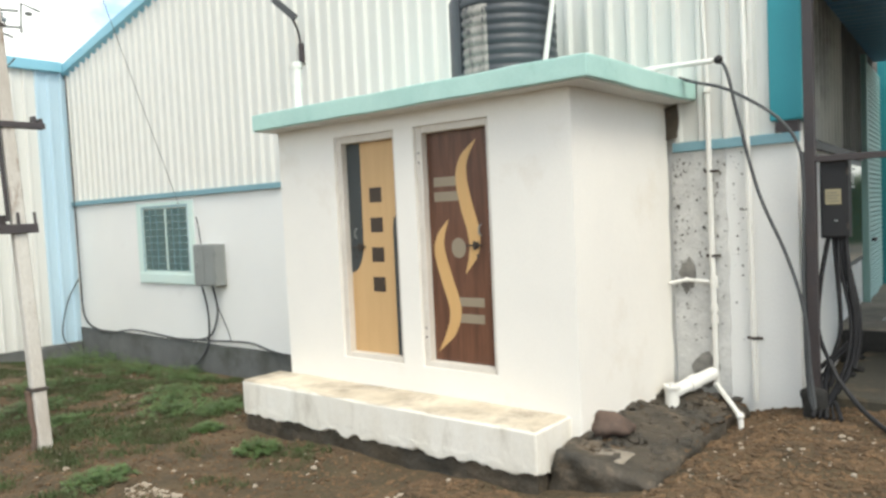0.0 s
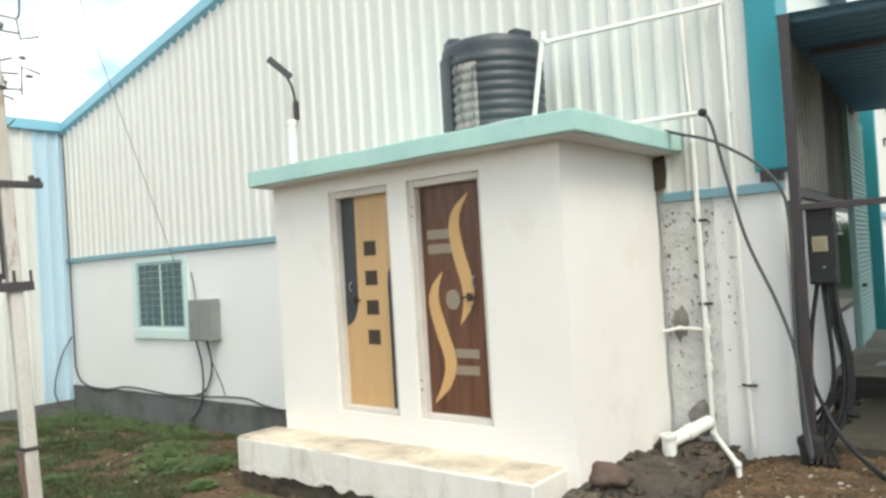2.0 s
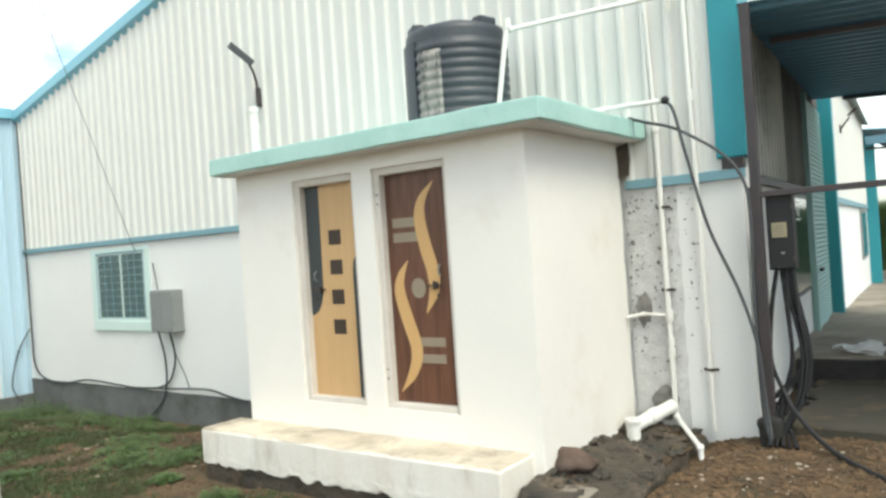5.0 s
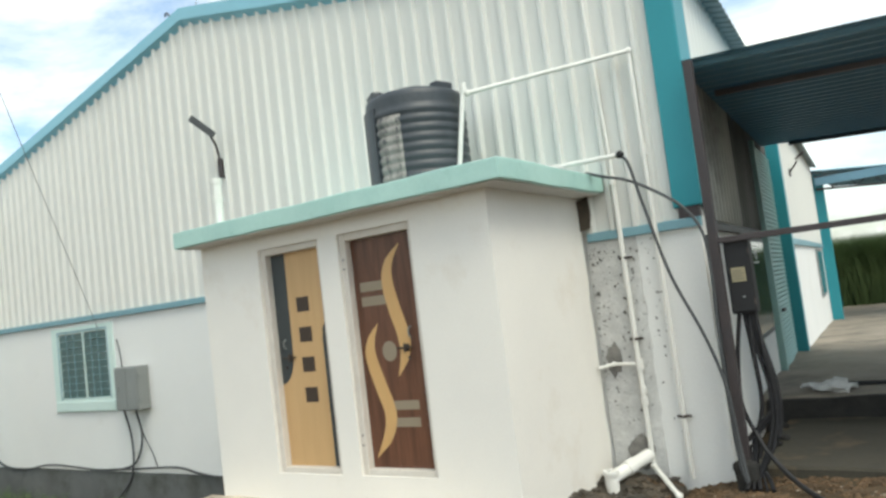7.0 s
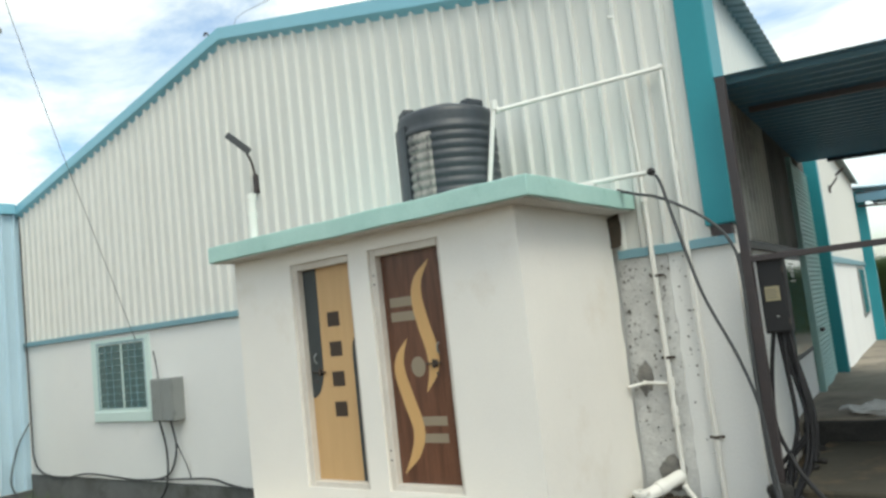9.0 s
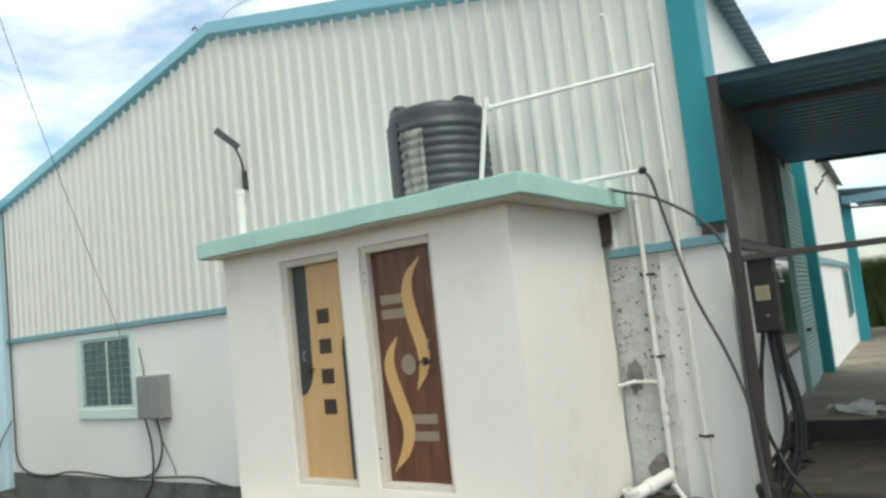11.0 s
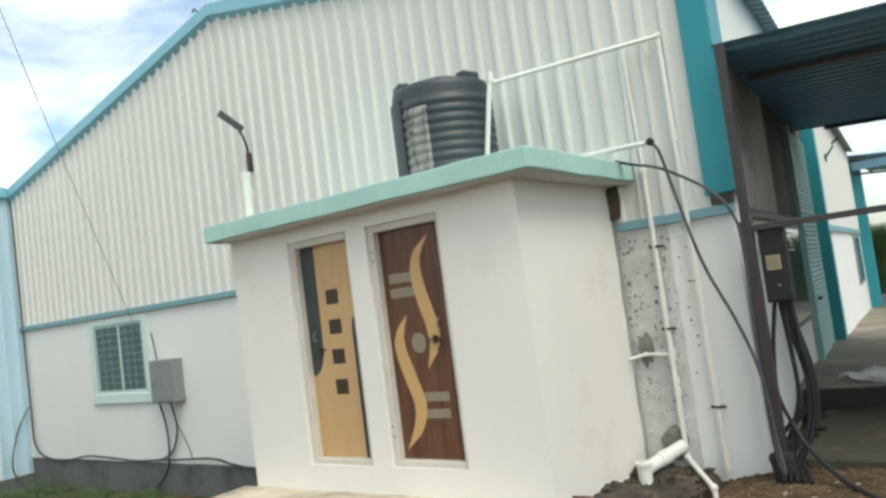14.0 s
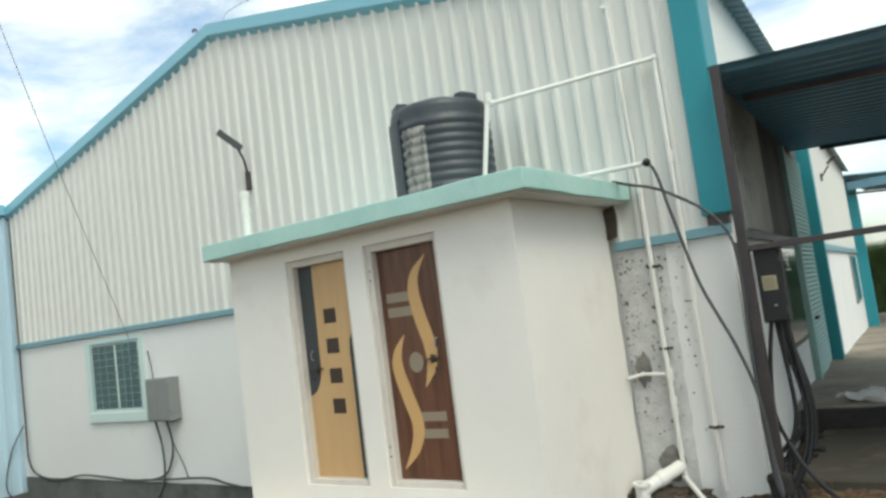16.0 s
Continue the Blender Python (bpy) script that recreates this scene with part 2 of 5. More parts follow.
CANE = material("cane_leaf", (0.11, 0.16, 0.06), 0.7, second=(0.06, 0.10, 0.035), scale=0.5, amount=1.0, fine=0.1, bump=0.0)
WEED = material("weed_leaf", (0.100, 0.165, 0.048), 0.6, second=(0.065, 0.110, 0.034), scale=6.0, amount=1.0, fine=0.1, bump=0.0)
PORCELAIN = material("grey_blue_porcelain", (0.30, 0.36, 0.42), 0.3, second=(0.22, 0.27, 0.33), scale=5.0, fine=0.05, bump=0.02)
PAPER = material("label_paper", (0.34, 0.30, 0.19), 0.8, scale=4.0, fine=0.05, bump=0.0)
INK = material("faded_ink", (0.20, 0.18, 0.14), 0.8, scale=4.0, fine=0.05, bump=0.0)
PLASTIC_BAG = material("white_plastic_sack", (0.62, 0.62, 0.60), 0.5, second=(0.42, 0.42, 0.40), scale=6.0, fine=0.08, bump=0.3)


# ---- mesh helpers ----
def mesh_of(bm, name):
    me = bpy.data.meshes.new(name)
    bmesh.ops.recalc_face_normals(bm, faces=bm.faces)
    bm.to_mesh(me)
    bm.free()
    return me


def part(name, bm, mat, parent=None, label="", smooth=False):
    me = mesh_of(bm, name)
    me.materials.append(mat)
    if smooth:
        me.polygons.foreach_set("use_smooth", [len(p.vertices) <= 4 for p in me.polygons])
    ob = new(name, me)
    if parent:
        ob.parent = parent
    if label:
        ob["label"] = label
    return ob


def add_box(bm, x0, x1, y0, y1, z0, z1, bevel=0.0, segments=1):
    r = bmesh.ops.create_cube(bm, size=1.0)
    vs = r["verts"]
    for v in vs:
        v.co = Vector(((x0 + x1) / 2 + v.co.x * (x1 - x0), (y0 + y1) / 2 + v.co.y * (y1 - y0), (z0 + z1) / 2 + v.co.z * (z1 - z0)))
    if bevel:
        es = list({e for v in vs for e in v.link_edges})
        bmesh.ops.bevel(bm, geom=es, offset=bevel, segments=segments, affect="EDGES", profile=0.6)
    return bm


def box(x0, x1, y0, y1, z0, z1, bevel=0.0, segments=1):
    return add_box(bmesh.new(), x0, x1, y0, y1, z0, z1, bevel, segments)


def smooth_line(points, steps=6):
    """A Catmull-Rom line through a few points."""
    p = [Vector(q) for q in points]
    p = [p[0] * 2 - p[1]] + p + [p[-1] * 2 - p[-2]]
    out = []
    for i in range(1, len(p) - 2):
        a, b, c, d = p[i - 1:i + 3]
        for k in range(steps):
            t = k / steps
            out.append(0.5 * ((2 * b) + (c - a) * t + (2 * a - 5 * b + 4 * c - d) * t * t + (3 * b - a - 3 * c + d) * t ** 3))
    out.append(p[-2])
    return out


def add_tube(bm, points, radius, sides=8, taper=1.0):
    pts = [Vector(q) for q in points]
    rings = []
    up = Vector((0.13, 0.21, 0.97))
    for i, q in enumerate(pts):
        d = (pts[min(i + 1, len(pts) - 1)] - pts[max(i - 1, 0)]).normalized()
        s = d.cross(up if abs(d.dot(up)) < 0.95 else Vector((1, 0, 0))).normalized()
        u = s.cross(d).normalized()
        r = radius * (1 + (taper - 1) * i / max(1, len(pts) - 1))
        rings.append([bm.verts.new(q + (s * math.cos(a) + u * math.sin(a)) * r) for a in (2 * math.pi * k / sides for k in range(sides))])
    for a, b in zip(rings, rings[1:]):
        for k in range(sides):
            bm.faces.new((a[k], a[(k + 1) % sides], b[(k + 1) % sides], b[k]))
    bm.faces.new([bm.verts.new(v.co) for v in rings[0][::-1]])
    bm.faces.new([bm.verts.new(v.co) for v in rings[-1]])
    return bm


def tube(points, radius, sides=8, taper=1.0):
    return add_tube(bmesh.new(), points, radius, sides, taper)


def lathe(profile, centre, sides=40):
    """A turned solid: profile of (radius, height) about a vertical line."""
    bm = bmesh.new()
    rings = []
    for r, z in profile:
        rings.append([bm.verts.new((centre[0] + r * math.cos(a), centre[1] + r * math.sin(a), centre[2] + z)) for a in (2 * math.pi * k / sides for k in range(sides))])
    for a, b in zip(rings, rings[1:]):
        for k in range(sides):
            bm.faces.new((a[k], a[(k + 1) % sides], b[(k + 1) % sides], b[k]))
    bm.faces.new([bm.verts.new(v.co) for v in rings[0][::-1]])
    bm.faces.new([bm.verts.new(v.co) for v in rings[-1]])
    return bm


def roughen(bm, cuts_len, amount, scale=2.0, axes=(1, 1, 1), weight=None):
    """Cut a mesh finer and push it gently in and out, as hand-laid plaster is."""
    for _ in range(6):
        es = [e for e in bm.edges if e.calc_length() > cuts_len]
        if not es:
            break
        bmesh.ops.subdivide_edges(bm, edges=es, cuts=1, use_grid_fill=True)
    for v in bm.verts:
        n = noise.noise_vector(v.co * scale)
        v.co += Vector((n.x * axes[0], n.y * axes[1], n.z * axes[2])) * amount * (weight(v.co) if weight else 1.0)
    return bm


def pierced_wall(x0, x1, z0, z1, y0, y1, holes):
    """A wall along x with rectangular openings (x0, x1, z0, z1) that go right through."""
    xs = sorted({x0, x1, *(h[0] for h in holes), *(h[1] for h in holes)})
    zs = sorted({z0, z1, *(h[2] for h in holes), *(h[3] for h in holes)})
    bm = bmesh.new()
    grid = {}
    for k, y in enumerate((y0, y1)):
        for i, x in enumerate(xs):
            for j, z in enumerate(zs):
                grid[i, j, k] = bm.verts.new((x, y, z))

    def solid(i, j):
        if not (0 <= i < len(xs) - 1 and 0 <= j < len(zs) - 1):
            return False
        cx, cz = (xs[i] + xs[i + 1]) / 2, (zs[j] + zs[j + 1]) / 2
        return not any(h[0] < cx < h[1] and h[2] < cz < h[3] for h in holes)

    for i in range(len(xs) - 1):
        for j in range(len(zs) - 1):
            if not solid(i, j):
                continue
            for k in (0, 1):
                bm.faces.new([grid[a, b, k] for a, b in ((i, j), (i + 1, j), (i + 1, j + 1), (i, j + 1))])
            for (a, b), (di, dj) in ((((i, j), (i, j + 1)), (-1, 0)), (((i + 1, j), (i + 1, j + 1)), (1, 0)), (((i, j), (i + 1, j)), (0, -1)), (((i, j + 1), (i + 1, j + 1)), (0, 1))):
                if not solid(i + di, j + dj):
                    bm.faces.new((grid[*a, 0], grid[*b, 0], grid[*b, 1], grid[*a, 1]))
    return bm


def translucent(m, tint, share):
    """Let a share of the light straight through a thin tinted sheet."""
    n, l = m.node_tree.nodes, m.node_tree.links
    through_sheet = n.new("ShaderNodeBsdfTransparent")
    through_sheet.inputs["Color"].default_value = (*tint, 1)
    mix = n.new("ShaderNodeMixShader")
    mix.inputs[0].default_value = share
    l.new(n["Principled BSDF"].outputs[0], mix.inputs[1])
    l.new(through_sheet.outputs[0], mix.inputs[2])
    l.new(mix.outputs[0], n["Material Output"].inputs["Surface"])


translucent(CANOPY, (0.35, 0.52, 0.68), 0.14)

PITCH, RIB = 0.215, 0.042


def ribbed(u0, u1, low, high, place):
    """A profiled metal sheet: ribs every PITCH along u, between heights low(u) and high(u); place(u, depth, h) gives the point."""
    us = []
    k = math.floor(u0 / PITCH) - 1
    while k * PITCH < u1 + PITCH:
        c = k * PITCH
        us += [(c - 0.040, 0), (c - 0.018, 1), (c + 0.018, 1), (c + 0.040, 0)]
        k += 1
    us = sorted((u, d) for u, d in us if u0 < u < u1)
    us = [(u0, 0)] + us + [(u1, 0)]
    bm = bmesh.new()
    a = [bm.verts.new(place(u, d * RIB, low(u))) for u, d in us]
    b = [bm.verts.new(place(u, d * RIB, high(u))) for u, d in us]
    a2 = [bm.verts.new(place(u, d * RIB - 0.003, low(u))) for u, d in us]
    b2 = [bm.verts.new(place(u, d * RIB - 0.003, high(u))) for u, d in us]
    for i in range(len(us) - 1):
        bm.faces.new((a[i], a[i + 1], b[i + 1], b[i]))
        bm.faces.new((a2[i], b2[i], b2[i + 1], a2[i + 1]))
        bm.faces.new((b[i], b[i + 1], b2[i + 1], b2[i]))
        bm.faces.new((a[i], a2[i], a2[i + 1], a[i + 1]))
    return bm


# ---- plan ----
WALL_Y, LEFT_X, RIGHT_X = 7.0, -12.35, 0.55
RIDGE_X, RIDGE_Z = -5.94, 6.06
BASE_Z, STRIP_Z = -0.95, 2.09
SKEW = 0.07
SWING = Matrix.Translation((0.55, 7.0, 0)) @ Matrix.Rotation(math.atan(SKEW), 4, "Z") @ Matrix.Translation((-0.55, -7.0, 0))


def gable(x):
    return 4.63 + (x - LEFT_X) * (RIDGE_Z - 4.63) / (RIDGE_X - LEFT_X) if x < RIDGE_X else RIDGE_Z - (x - RIDGE_X) * 0.213


def ground_z(x, y):
    base = float(np.interp(x, (-14, -9, -6, -4, -0.6, 0.6, 2, 6), (-0.66, -0.52, -0.44, -0.39, -0.37, -0.09, -0.03, -0.05)))
    if x < -3.8:
        dip = min(1.0, max(0.0, (y - 5.0) / 1.7))
        base -= 0.20 * dip * min(1.0, (-3.8 - x) / 1.5)
    if y > 9.0:
        base = float(np.interp(y, (9, 14, 16.5, 22, 36), (base, -0.05, -0.04, -0.16, -0.60)))
    return base


def ground_top(x, y):
    """The soil surface with its small humps."""
    return ground_z(x, y) + 0.035 * noise.noise((x * 1.3, y * 1.3, 0)) + 0.02 * noise.noise((x * 4, y * 4, 3))


def swing(ob):
    """Turn a thing on the side wall with that wall, which stands a little off square."""
    for o in [ob] + list(ob.children_recursive):
        if o.type == "MESH":
            o.data.transform(SWING)
    return ob


# ---- ground ----
def build_ground():
    xs = np.concatenate([[-400, -120, -45, -22], np.arange(-14, 6.01, 0.14), [8, 12, 25, 60, 200, 400]])
    ys = np.concatenate([[-300, -80, -25, -10, -5, -2], np.arange(-0.5, 7.3, 0.14), np.arange(7.4, 17, 0.4), [20, 26, 40, 80, 200, 500]])
    verts, faces = [], []
    for y in ys:
        for x in xs:
            z = ground_z(x, y) if -14 <= x <= 6 and y < 60 else (-0.6 if y > 12 else -0.4)
            z += 0.035 * noise.noise((x * 1.3, y * 1.3, 0)) + 0.02 * noise.noise((x * 4, y * 4, 3))
            verts.append((float(x), float(y), float(z)))
    w = len(xs)
    for j in range(len(ys) - 1):
        for i in range(w - 1):
            faces.append((j * w + i, j * w + i + 1, (j + 1) * w + i + 1, (j + 1) * w + i))
    me = bpy.data.meshes.new("ground")
    me.from_pydata(verts, [], faces)
    me.materials.append(SOIL)
    me.materials.append(CONCRETE)
    for p in me.polygons:
        if p.center.x > -4.5 and p.center.x < 6 and 9.2 < p.center.y < 60:
            p.material_index = 1
    me.polygons.foreach_set("use_smooth", [True] * len(me.polygons))
    return tagged(new("ground", me), "brown gravelly soil with patches of low grass", "ground", kind="structure")


build_ground()

# ---- main shed ----
bm = bmesh.new()
outline = [(LEFT_X, BASE_Z), (RIGHT_X, BASE_Z), (RIGHT_X, gable(RIGHT_X)), (RIDGE_X, RIDGE_Z), (LEFT_X, gable(LEFT_X))]
f0 = [bm.verts.new((x, WALL_Y, z)) for x, z in outline]
f1 = [bm.verts.new((x, WALL_Y + 0.22, z)) for x, z in outline]
bm.faces.new(f0)
bm.faces.new(f1[::-1])
for i in range(5):
    bm.faces.new((f0[i], f0[(i + 1) % 5], f1[(i + 1) % 5], f1[i]))
wall_south = tagged(part("wall_south", bm, WALL_PAINT), "white painted gable wall of a metal clad shed", "wall", kind="structure")

for k in range(12):
    x1 = RIGHT_X - 0.2 - k * 5 * PITCH + 0.11
    x0 = max(LEFT_X + 0.02, x1 - 5 * PITCH)
    splits = [x0] + ([RIDGE_X] if x0 < RIDGE_X < x1 else []) + [x1]
    for a, b in zip(splits, splits[1:]):
        if b - a < 0.03:
            continue
        sheet = ribbed(a, b, lambda u: STRIP_Z + 0.06, lambda u: gable(u) + 0.02, lambda u, d, h: (u, WALL_Y - 0.012 - d, h))
        part("cladding_sheet", sheet, SHEET, wall_south, "off-white ribbed steel sheet")

part("sill_strip", box(LEFT_X - 0.05, -3.85, WALL_Y - 0.055, WALL_Y - 0.002, STRIP_Z, STRIP_Z + 0.085, 0.006), TRIM_GREY, wall_south, "blue-grey metal strip under the cladding")
part("sill_strip", box(-0.48, RIGHT_X + 0.03, WALL_Y - 0.055, WALL_Y - 0.002, STRIP_Z, STRIP_Z + 0.085, 0.006), TRIM_GREY, wall_south, "blue-grey metal strip under the cladding")
bm = box(LEFT_X + 0.02, -3.5, WALL_Y - 0.035, WALL_Y - 0.003, BASE_Z - 0.15, -0.235)
roughen(bm, 0.3, 0.012, 2.5, (0, 0.6, 1))
part("dado", bm, DADO, wall_south, "dark damp cement dado")
bm = box(-0.51, -0.02, WALL_Y - 0.018, WALL_Y - 0.001, -0.1, STRIP_Z - 0.004)
roughen(bm, 0.08, 0.02, 7.0, (1, 0.25, 0))
part("raw_plaster", bm, RAW, wall_south, "bare grey pitted cement plaster")


for cx, cz, w, h in ((-0.38, 0.98, 0.075, 0.14), (-0.24, 0.14, 0.12, 0.15)):
    b = bmesh.new()
    ring = [b.verts.new((cx + w * math.cos(a) * (1 + 0.35 * noise.noise((math.cos(a) * 2, math.sin(a) * 2, cz))), WALL_Y - 0.030, cz + h * math.sin(a) * (1 + 0.35 * noise.noise((math.sin(a) * 2, cz, math.cos(a) * 2))))) for a in np.linspace(0, 2 * math.pi, 28, endpoint=False)]
    back = [b.verts.new(v.co + Vector((0, 0.02, 0))) for v in ring]
    b.faces.new(ring)
    for i in range(28):
        b.faces.new((ring[i], ring[(i + 1) % 28], back[(i + 1) % 28], back[i]))
    part("soot_patch", b, PIT, wall_south, "dark broken plaster patch")


def pits():
    """Small knocked-out pits in the plaster, crowding towards the block."""
    rnd = random.Random(31)
    b = bmesh.new()
    for _ in range(260):
        x = -0.49 + 0.66 * rnd.random() ** 1.9
        z = 0.25 + 1.80 * rnd.random() ** 0.75
        w = 0.0025 + 0.010 * rnd.random() ** 2.2
        y = WALL_Y - (0.027 if x < -0.0 else 0.004)
        n = 7
        ring = [b.verts.new((x + w * rnd.uniform(0.6, 1.3) * math.cos(6.283 * k / n), y, z + 1.3 * w * rnd.uniform(0.6, 1.3) * math.sin(6.283 * k / n))) for k in range(n)]
        back = [b.verts.new(v.co + Vector((0, 0.006, 0))) for v in ring]
        b.faces.new(ring)
        for k in range(n):
            b.faces.new((ring[k], ring[(k + 1) % n], back[(k + 1) % n], back[k]))
    part("plaster_pits", b, PIT, wall_south, "dark pits knocked in the plaster")


pits()


def gable_trim(xa, xb, name="gable_trim"):
    b = bmesh.new()
    add = []
    for x in (xa, xb):
        z = gable(x)
        add.append([b.verts.new((x, y, z + dz)) for y, dz in ((WALL_Y - 0.10, -0.055), (WALL_Y - 0.10, 0.11), (WALL_Y + 0.25, 0.13), (WALL_Y + 0.25, 0.04), (WALL_Y - 0.013, 0.03), (WALL_Y - 0.013, -0.125))])
    for i in range(6):
        b.faces.new((add[0][i], add[0][(i + 1) % 6], add[1][(i + 1) % 6], add[1][i]))
    b.faces.new(add[0])
    b.faces.new(add[1][::-1])
    return part(name, b, TRIM_BLUE, wall_south, "blue folded metal gable trim")


gable_trim(LEFT_X - 0.08, RIDGE_X)
gable_trim(RIDGE_X, RIGHT_X + 0.05)

# teal corner flashing and column
corner = tagged(part("corner_flashing", box(0.362, 0.615, WALL_Y - 0.075, WALL_Y + 0.30, 2.27, gable(0.45) + 0.10, 0.012), TEAL), "glossy teal folded metal corner flashing", "flashing", kind="structure")
part("bracket", box(0.40, 0.58, WALL_Y - 0.06, WALL_Y + 0.02, 2.175, 2.272, 0.004), STEEL_DARK, corner)

# side wall, receding along the yard
SIDE_END, EAVE_END = 37.0, 27.0
wall_east = tagged(part("wall_east", box(RIGHT_X - 0.22, RIGHT_X, WALL_Y + 0.23, SIDE_END, -1.2, 2.15), WALL_PAINT), "white painted side wall of the shed", "wall", kind="structure")
part("upper_wall", box(RIGHT_X - 0.20, RIGHT_X - 0.004, WALL_Y + 0.23, EAVE_END + 0.2, 2.15, 4.65), WALL_PAINT, wall_east)
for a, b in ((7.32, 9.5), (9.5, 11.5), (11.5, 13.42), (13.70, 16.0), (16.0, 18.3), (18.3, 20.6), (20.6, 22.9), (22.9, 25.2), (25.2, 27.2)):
    # sheets below canopy height take darker colours for soot and shade
    under_canopy = b < 13.5
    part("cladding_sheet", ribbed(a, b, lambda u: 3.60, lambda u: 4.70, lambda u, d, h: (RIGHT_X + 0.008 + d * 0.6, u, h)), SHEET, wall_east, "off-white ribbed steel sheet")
    part("cladding_sheet", ribbed(a, b, lambda u: 2.16, lambda u: 3.599, lambda u, d, h: (RIGHT_X + 0.008 + d * 0.6, u, h)), (CHARRED_SHADED if a > 9 else SOOTY_SHADED) if under_canopy else SHEET, wall_east, "ribbed steel sheet darkened for soot and canopy shade" if under_canopy else "off-white ribbed steel sheet")
part("sill_strip", box(RIGHT_X, RIGHT_X + 0.06, 13.70, EAVE_END + 0.2, 2.02, 2.14, 0.005), TRIM_GREY, wall_east)
part("sill_strip", box(RIGHT_X, RIGHT_X + 0.05, 7.4, 11.2, 2.06, 2.14, 0.005), STEEL_DARK, wall_east, "dark metal strip under the cladding")
swing(wall_east)
for y, base_z, top, out in ((13.42, 0.1, 4.60, 0.22), (27.25, -0.7, 4.40, 0.32)):
    col = tagged(part("wall_column", box(RIGHT_X + 0.003, RIGHT_X + out, y, y + 0.26, base_z, top, 0.01), TEAL), "teal painted steel column on the side wall", "column", group="teal wall columns", kind="structure")
    swing(col)
win3 = new("window_3")
tagged(win3, "small dark barred window in the side wall", "window", kind="structure")
part("window_frame", box(RIGHT_X + 0.002, RIGHT_X + 0.05, 23.3, 25.6, 0.62, 1.98, 0.01), BOX_GREY, win3)
for k in range(3):
    part("pane", box(RIGHT_X + 0.05, RIGHT_X + 0.056, 23.38 + 0.74 * k, 24.04 + 0.74 * k, 0.70, 1.90), GLASS_DARK, win3)
swing(win3)

EAVE_X = 0.765


def eave_x(y):
    return EAVE_X - SKEW * (y - 7.0)


bm = ribbed(7.06, EAVE_END, lambda u: 0.0, lambda u: 1.0, lambda u, d, h: (RIDGE_X + h * (eave_x(u) - RIDGE_X), u, RIDGE_Z - 0.02 - h * (EAVE_X - RIDGE_X) * 0.213 + d * 0.8))
roof = tagged(part("roof", bm, ROOFING), "ribbed metal shed roof with an overhanging edge", "roof", kind="structure")
bm = ribbed(7.06, EAVE_END, lambda u: 0.0, lambda u: 1.0, lambda u, d, h: (RIDGE_X - h * (RIDGE_X - LEFT_X), u, RIDGE_Z - 0.06 - h * (RIDGE_Z - 4.63) + d * 0.8))
part("roof_slope", bm, ROOFING, roof)
for hx, hz in ((-6.33, 6.13), (-7.05, 5.87)):
    hook = tube(smooth_line([(hx + 0.06, WALL_Y, hz - 0.06), (hx + 0.05, WALL_Y, hz + 0.06), (hx - 0.01, WALL_Y, hz + 0.12), (hx - 0.05, WALL_Y, hz + 0.08)], 3), 0.014, 6)
    tagged(part("roof_hook", hook, STEEL_DARK), "small dark steel hook on the gable trim", "hook", group="hooks on the gable trim")

# ---- left wing ----
WX = LEFT_X
wall_west = tagged(part("wall_west", box(WX - 0.25, WX, -8.0, WALL_Y + 0.2, BASE_Z - 0.1, 4.6), WALL_PAINT), "metal clad wing standing square to the gable", "wall", kind="structure")
for a, b, mat in ((6.42, 6.98, SHEET_BLUE), (5.34, 6.42, SHEET), (4.26, 5.34, SHEET), (3.18, 4.26, SHEET), (-8.0, 3.18, SHEET)):
    part("cladding_sheet", ribbed(a, b, lambda u: -0.50, lambda u: 4.61, lambda u, d, h: (WX + 0.008 + d, u, h)), mat, wall_west, "ribbed steel sheet")
part("eave_trim", box(WX - 0.1, WX + 0.11, -8.0, WALL_Y - 0.10, 4.60, 4.80, 0.01), TRIM_BLUE, wall_west, "blue folded metal eave trim")
part("dado", roughen(box(WX, WX + 0.05, -8.0, WALL_Y - 0.04, BASE_Z - 0.2, -0.51), 0.5, 0.012, 2.0, (0.5, 0, 0.3)), DADO, wall_west)
part("wing_roof", box(WX - 6.0, WX - 0.05, -8.0, WALL_Y, 4.62, 4.75), ROOFING, wall_west)
# plain wall that closes the yard behind
tagged(part("wall_yard", box(-30, 30, -22.2, -22.0, -0.6, 2.2), CONCRETE), "plain yard wall", "wall", kind="structure")

# added wall, out of view, that keeps low sky light from under the canopy
tagged(part("wall_yard_side", box(6.5, 6.7, 6.0, 11.5, -0.4, 5.0), CONCRETE), "added unseen wall that shades the canopy side", "wall", kind="structure")

# ---- window with louvres, bars and painted surround ----
WX0, WX1, WZ0, WZ1 = -9.84, -8.43, 0.87, 1.97
win = tagged(part("window_1", pierced_wall(-10.0, -8.30, 0.68, 2.03, WALL_Y - 0.028, WALL_Y + 0.02, [(WX0, WX1, WZ0, WZ1)]), SILL), "barred louvre window in a pale green painted surround", "window", kind="structure")
part("window_sill", box(-9.98, -8.32, WALL_Y - 0.045, WALL_Y - 0.026, 0.69, 0.85, 0.008), SILL, win)
# dark strips that draw the shadow of the window recess
for b in ((WX0, WX1, WZ1 - 0.025, WZ1), (WX0, WX0 + 0.022, WZ0, WZ1 - 0.026), (WX1 - 0.022, WX1, WZ0, WZ1 - 0.026)):
    part("reveal", box(b[0], b[1], WALL_Y - 0.027, WALL_Y - 0.003, b[2], b[3]), TRIM_GREY, win, "reveal strip darkened for the recess shadow")
MID = (WX0 + WX1) / 2 + 0.03
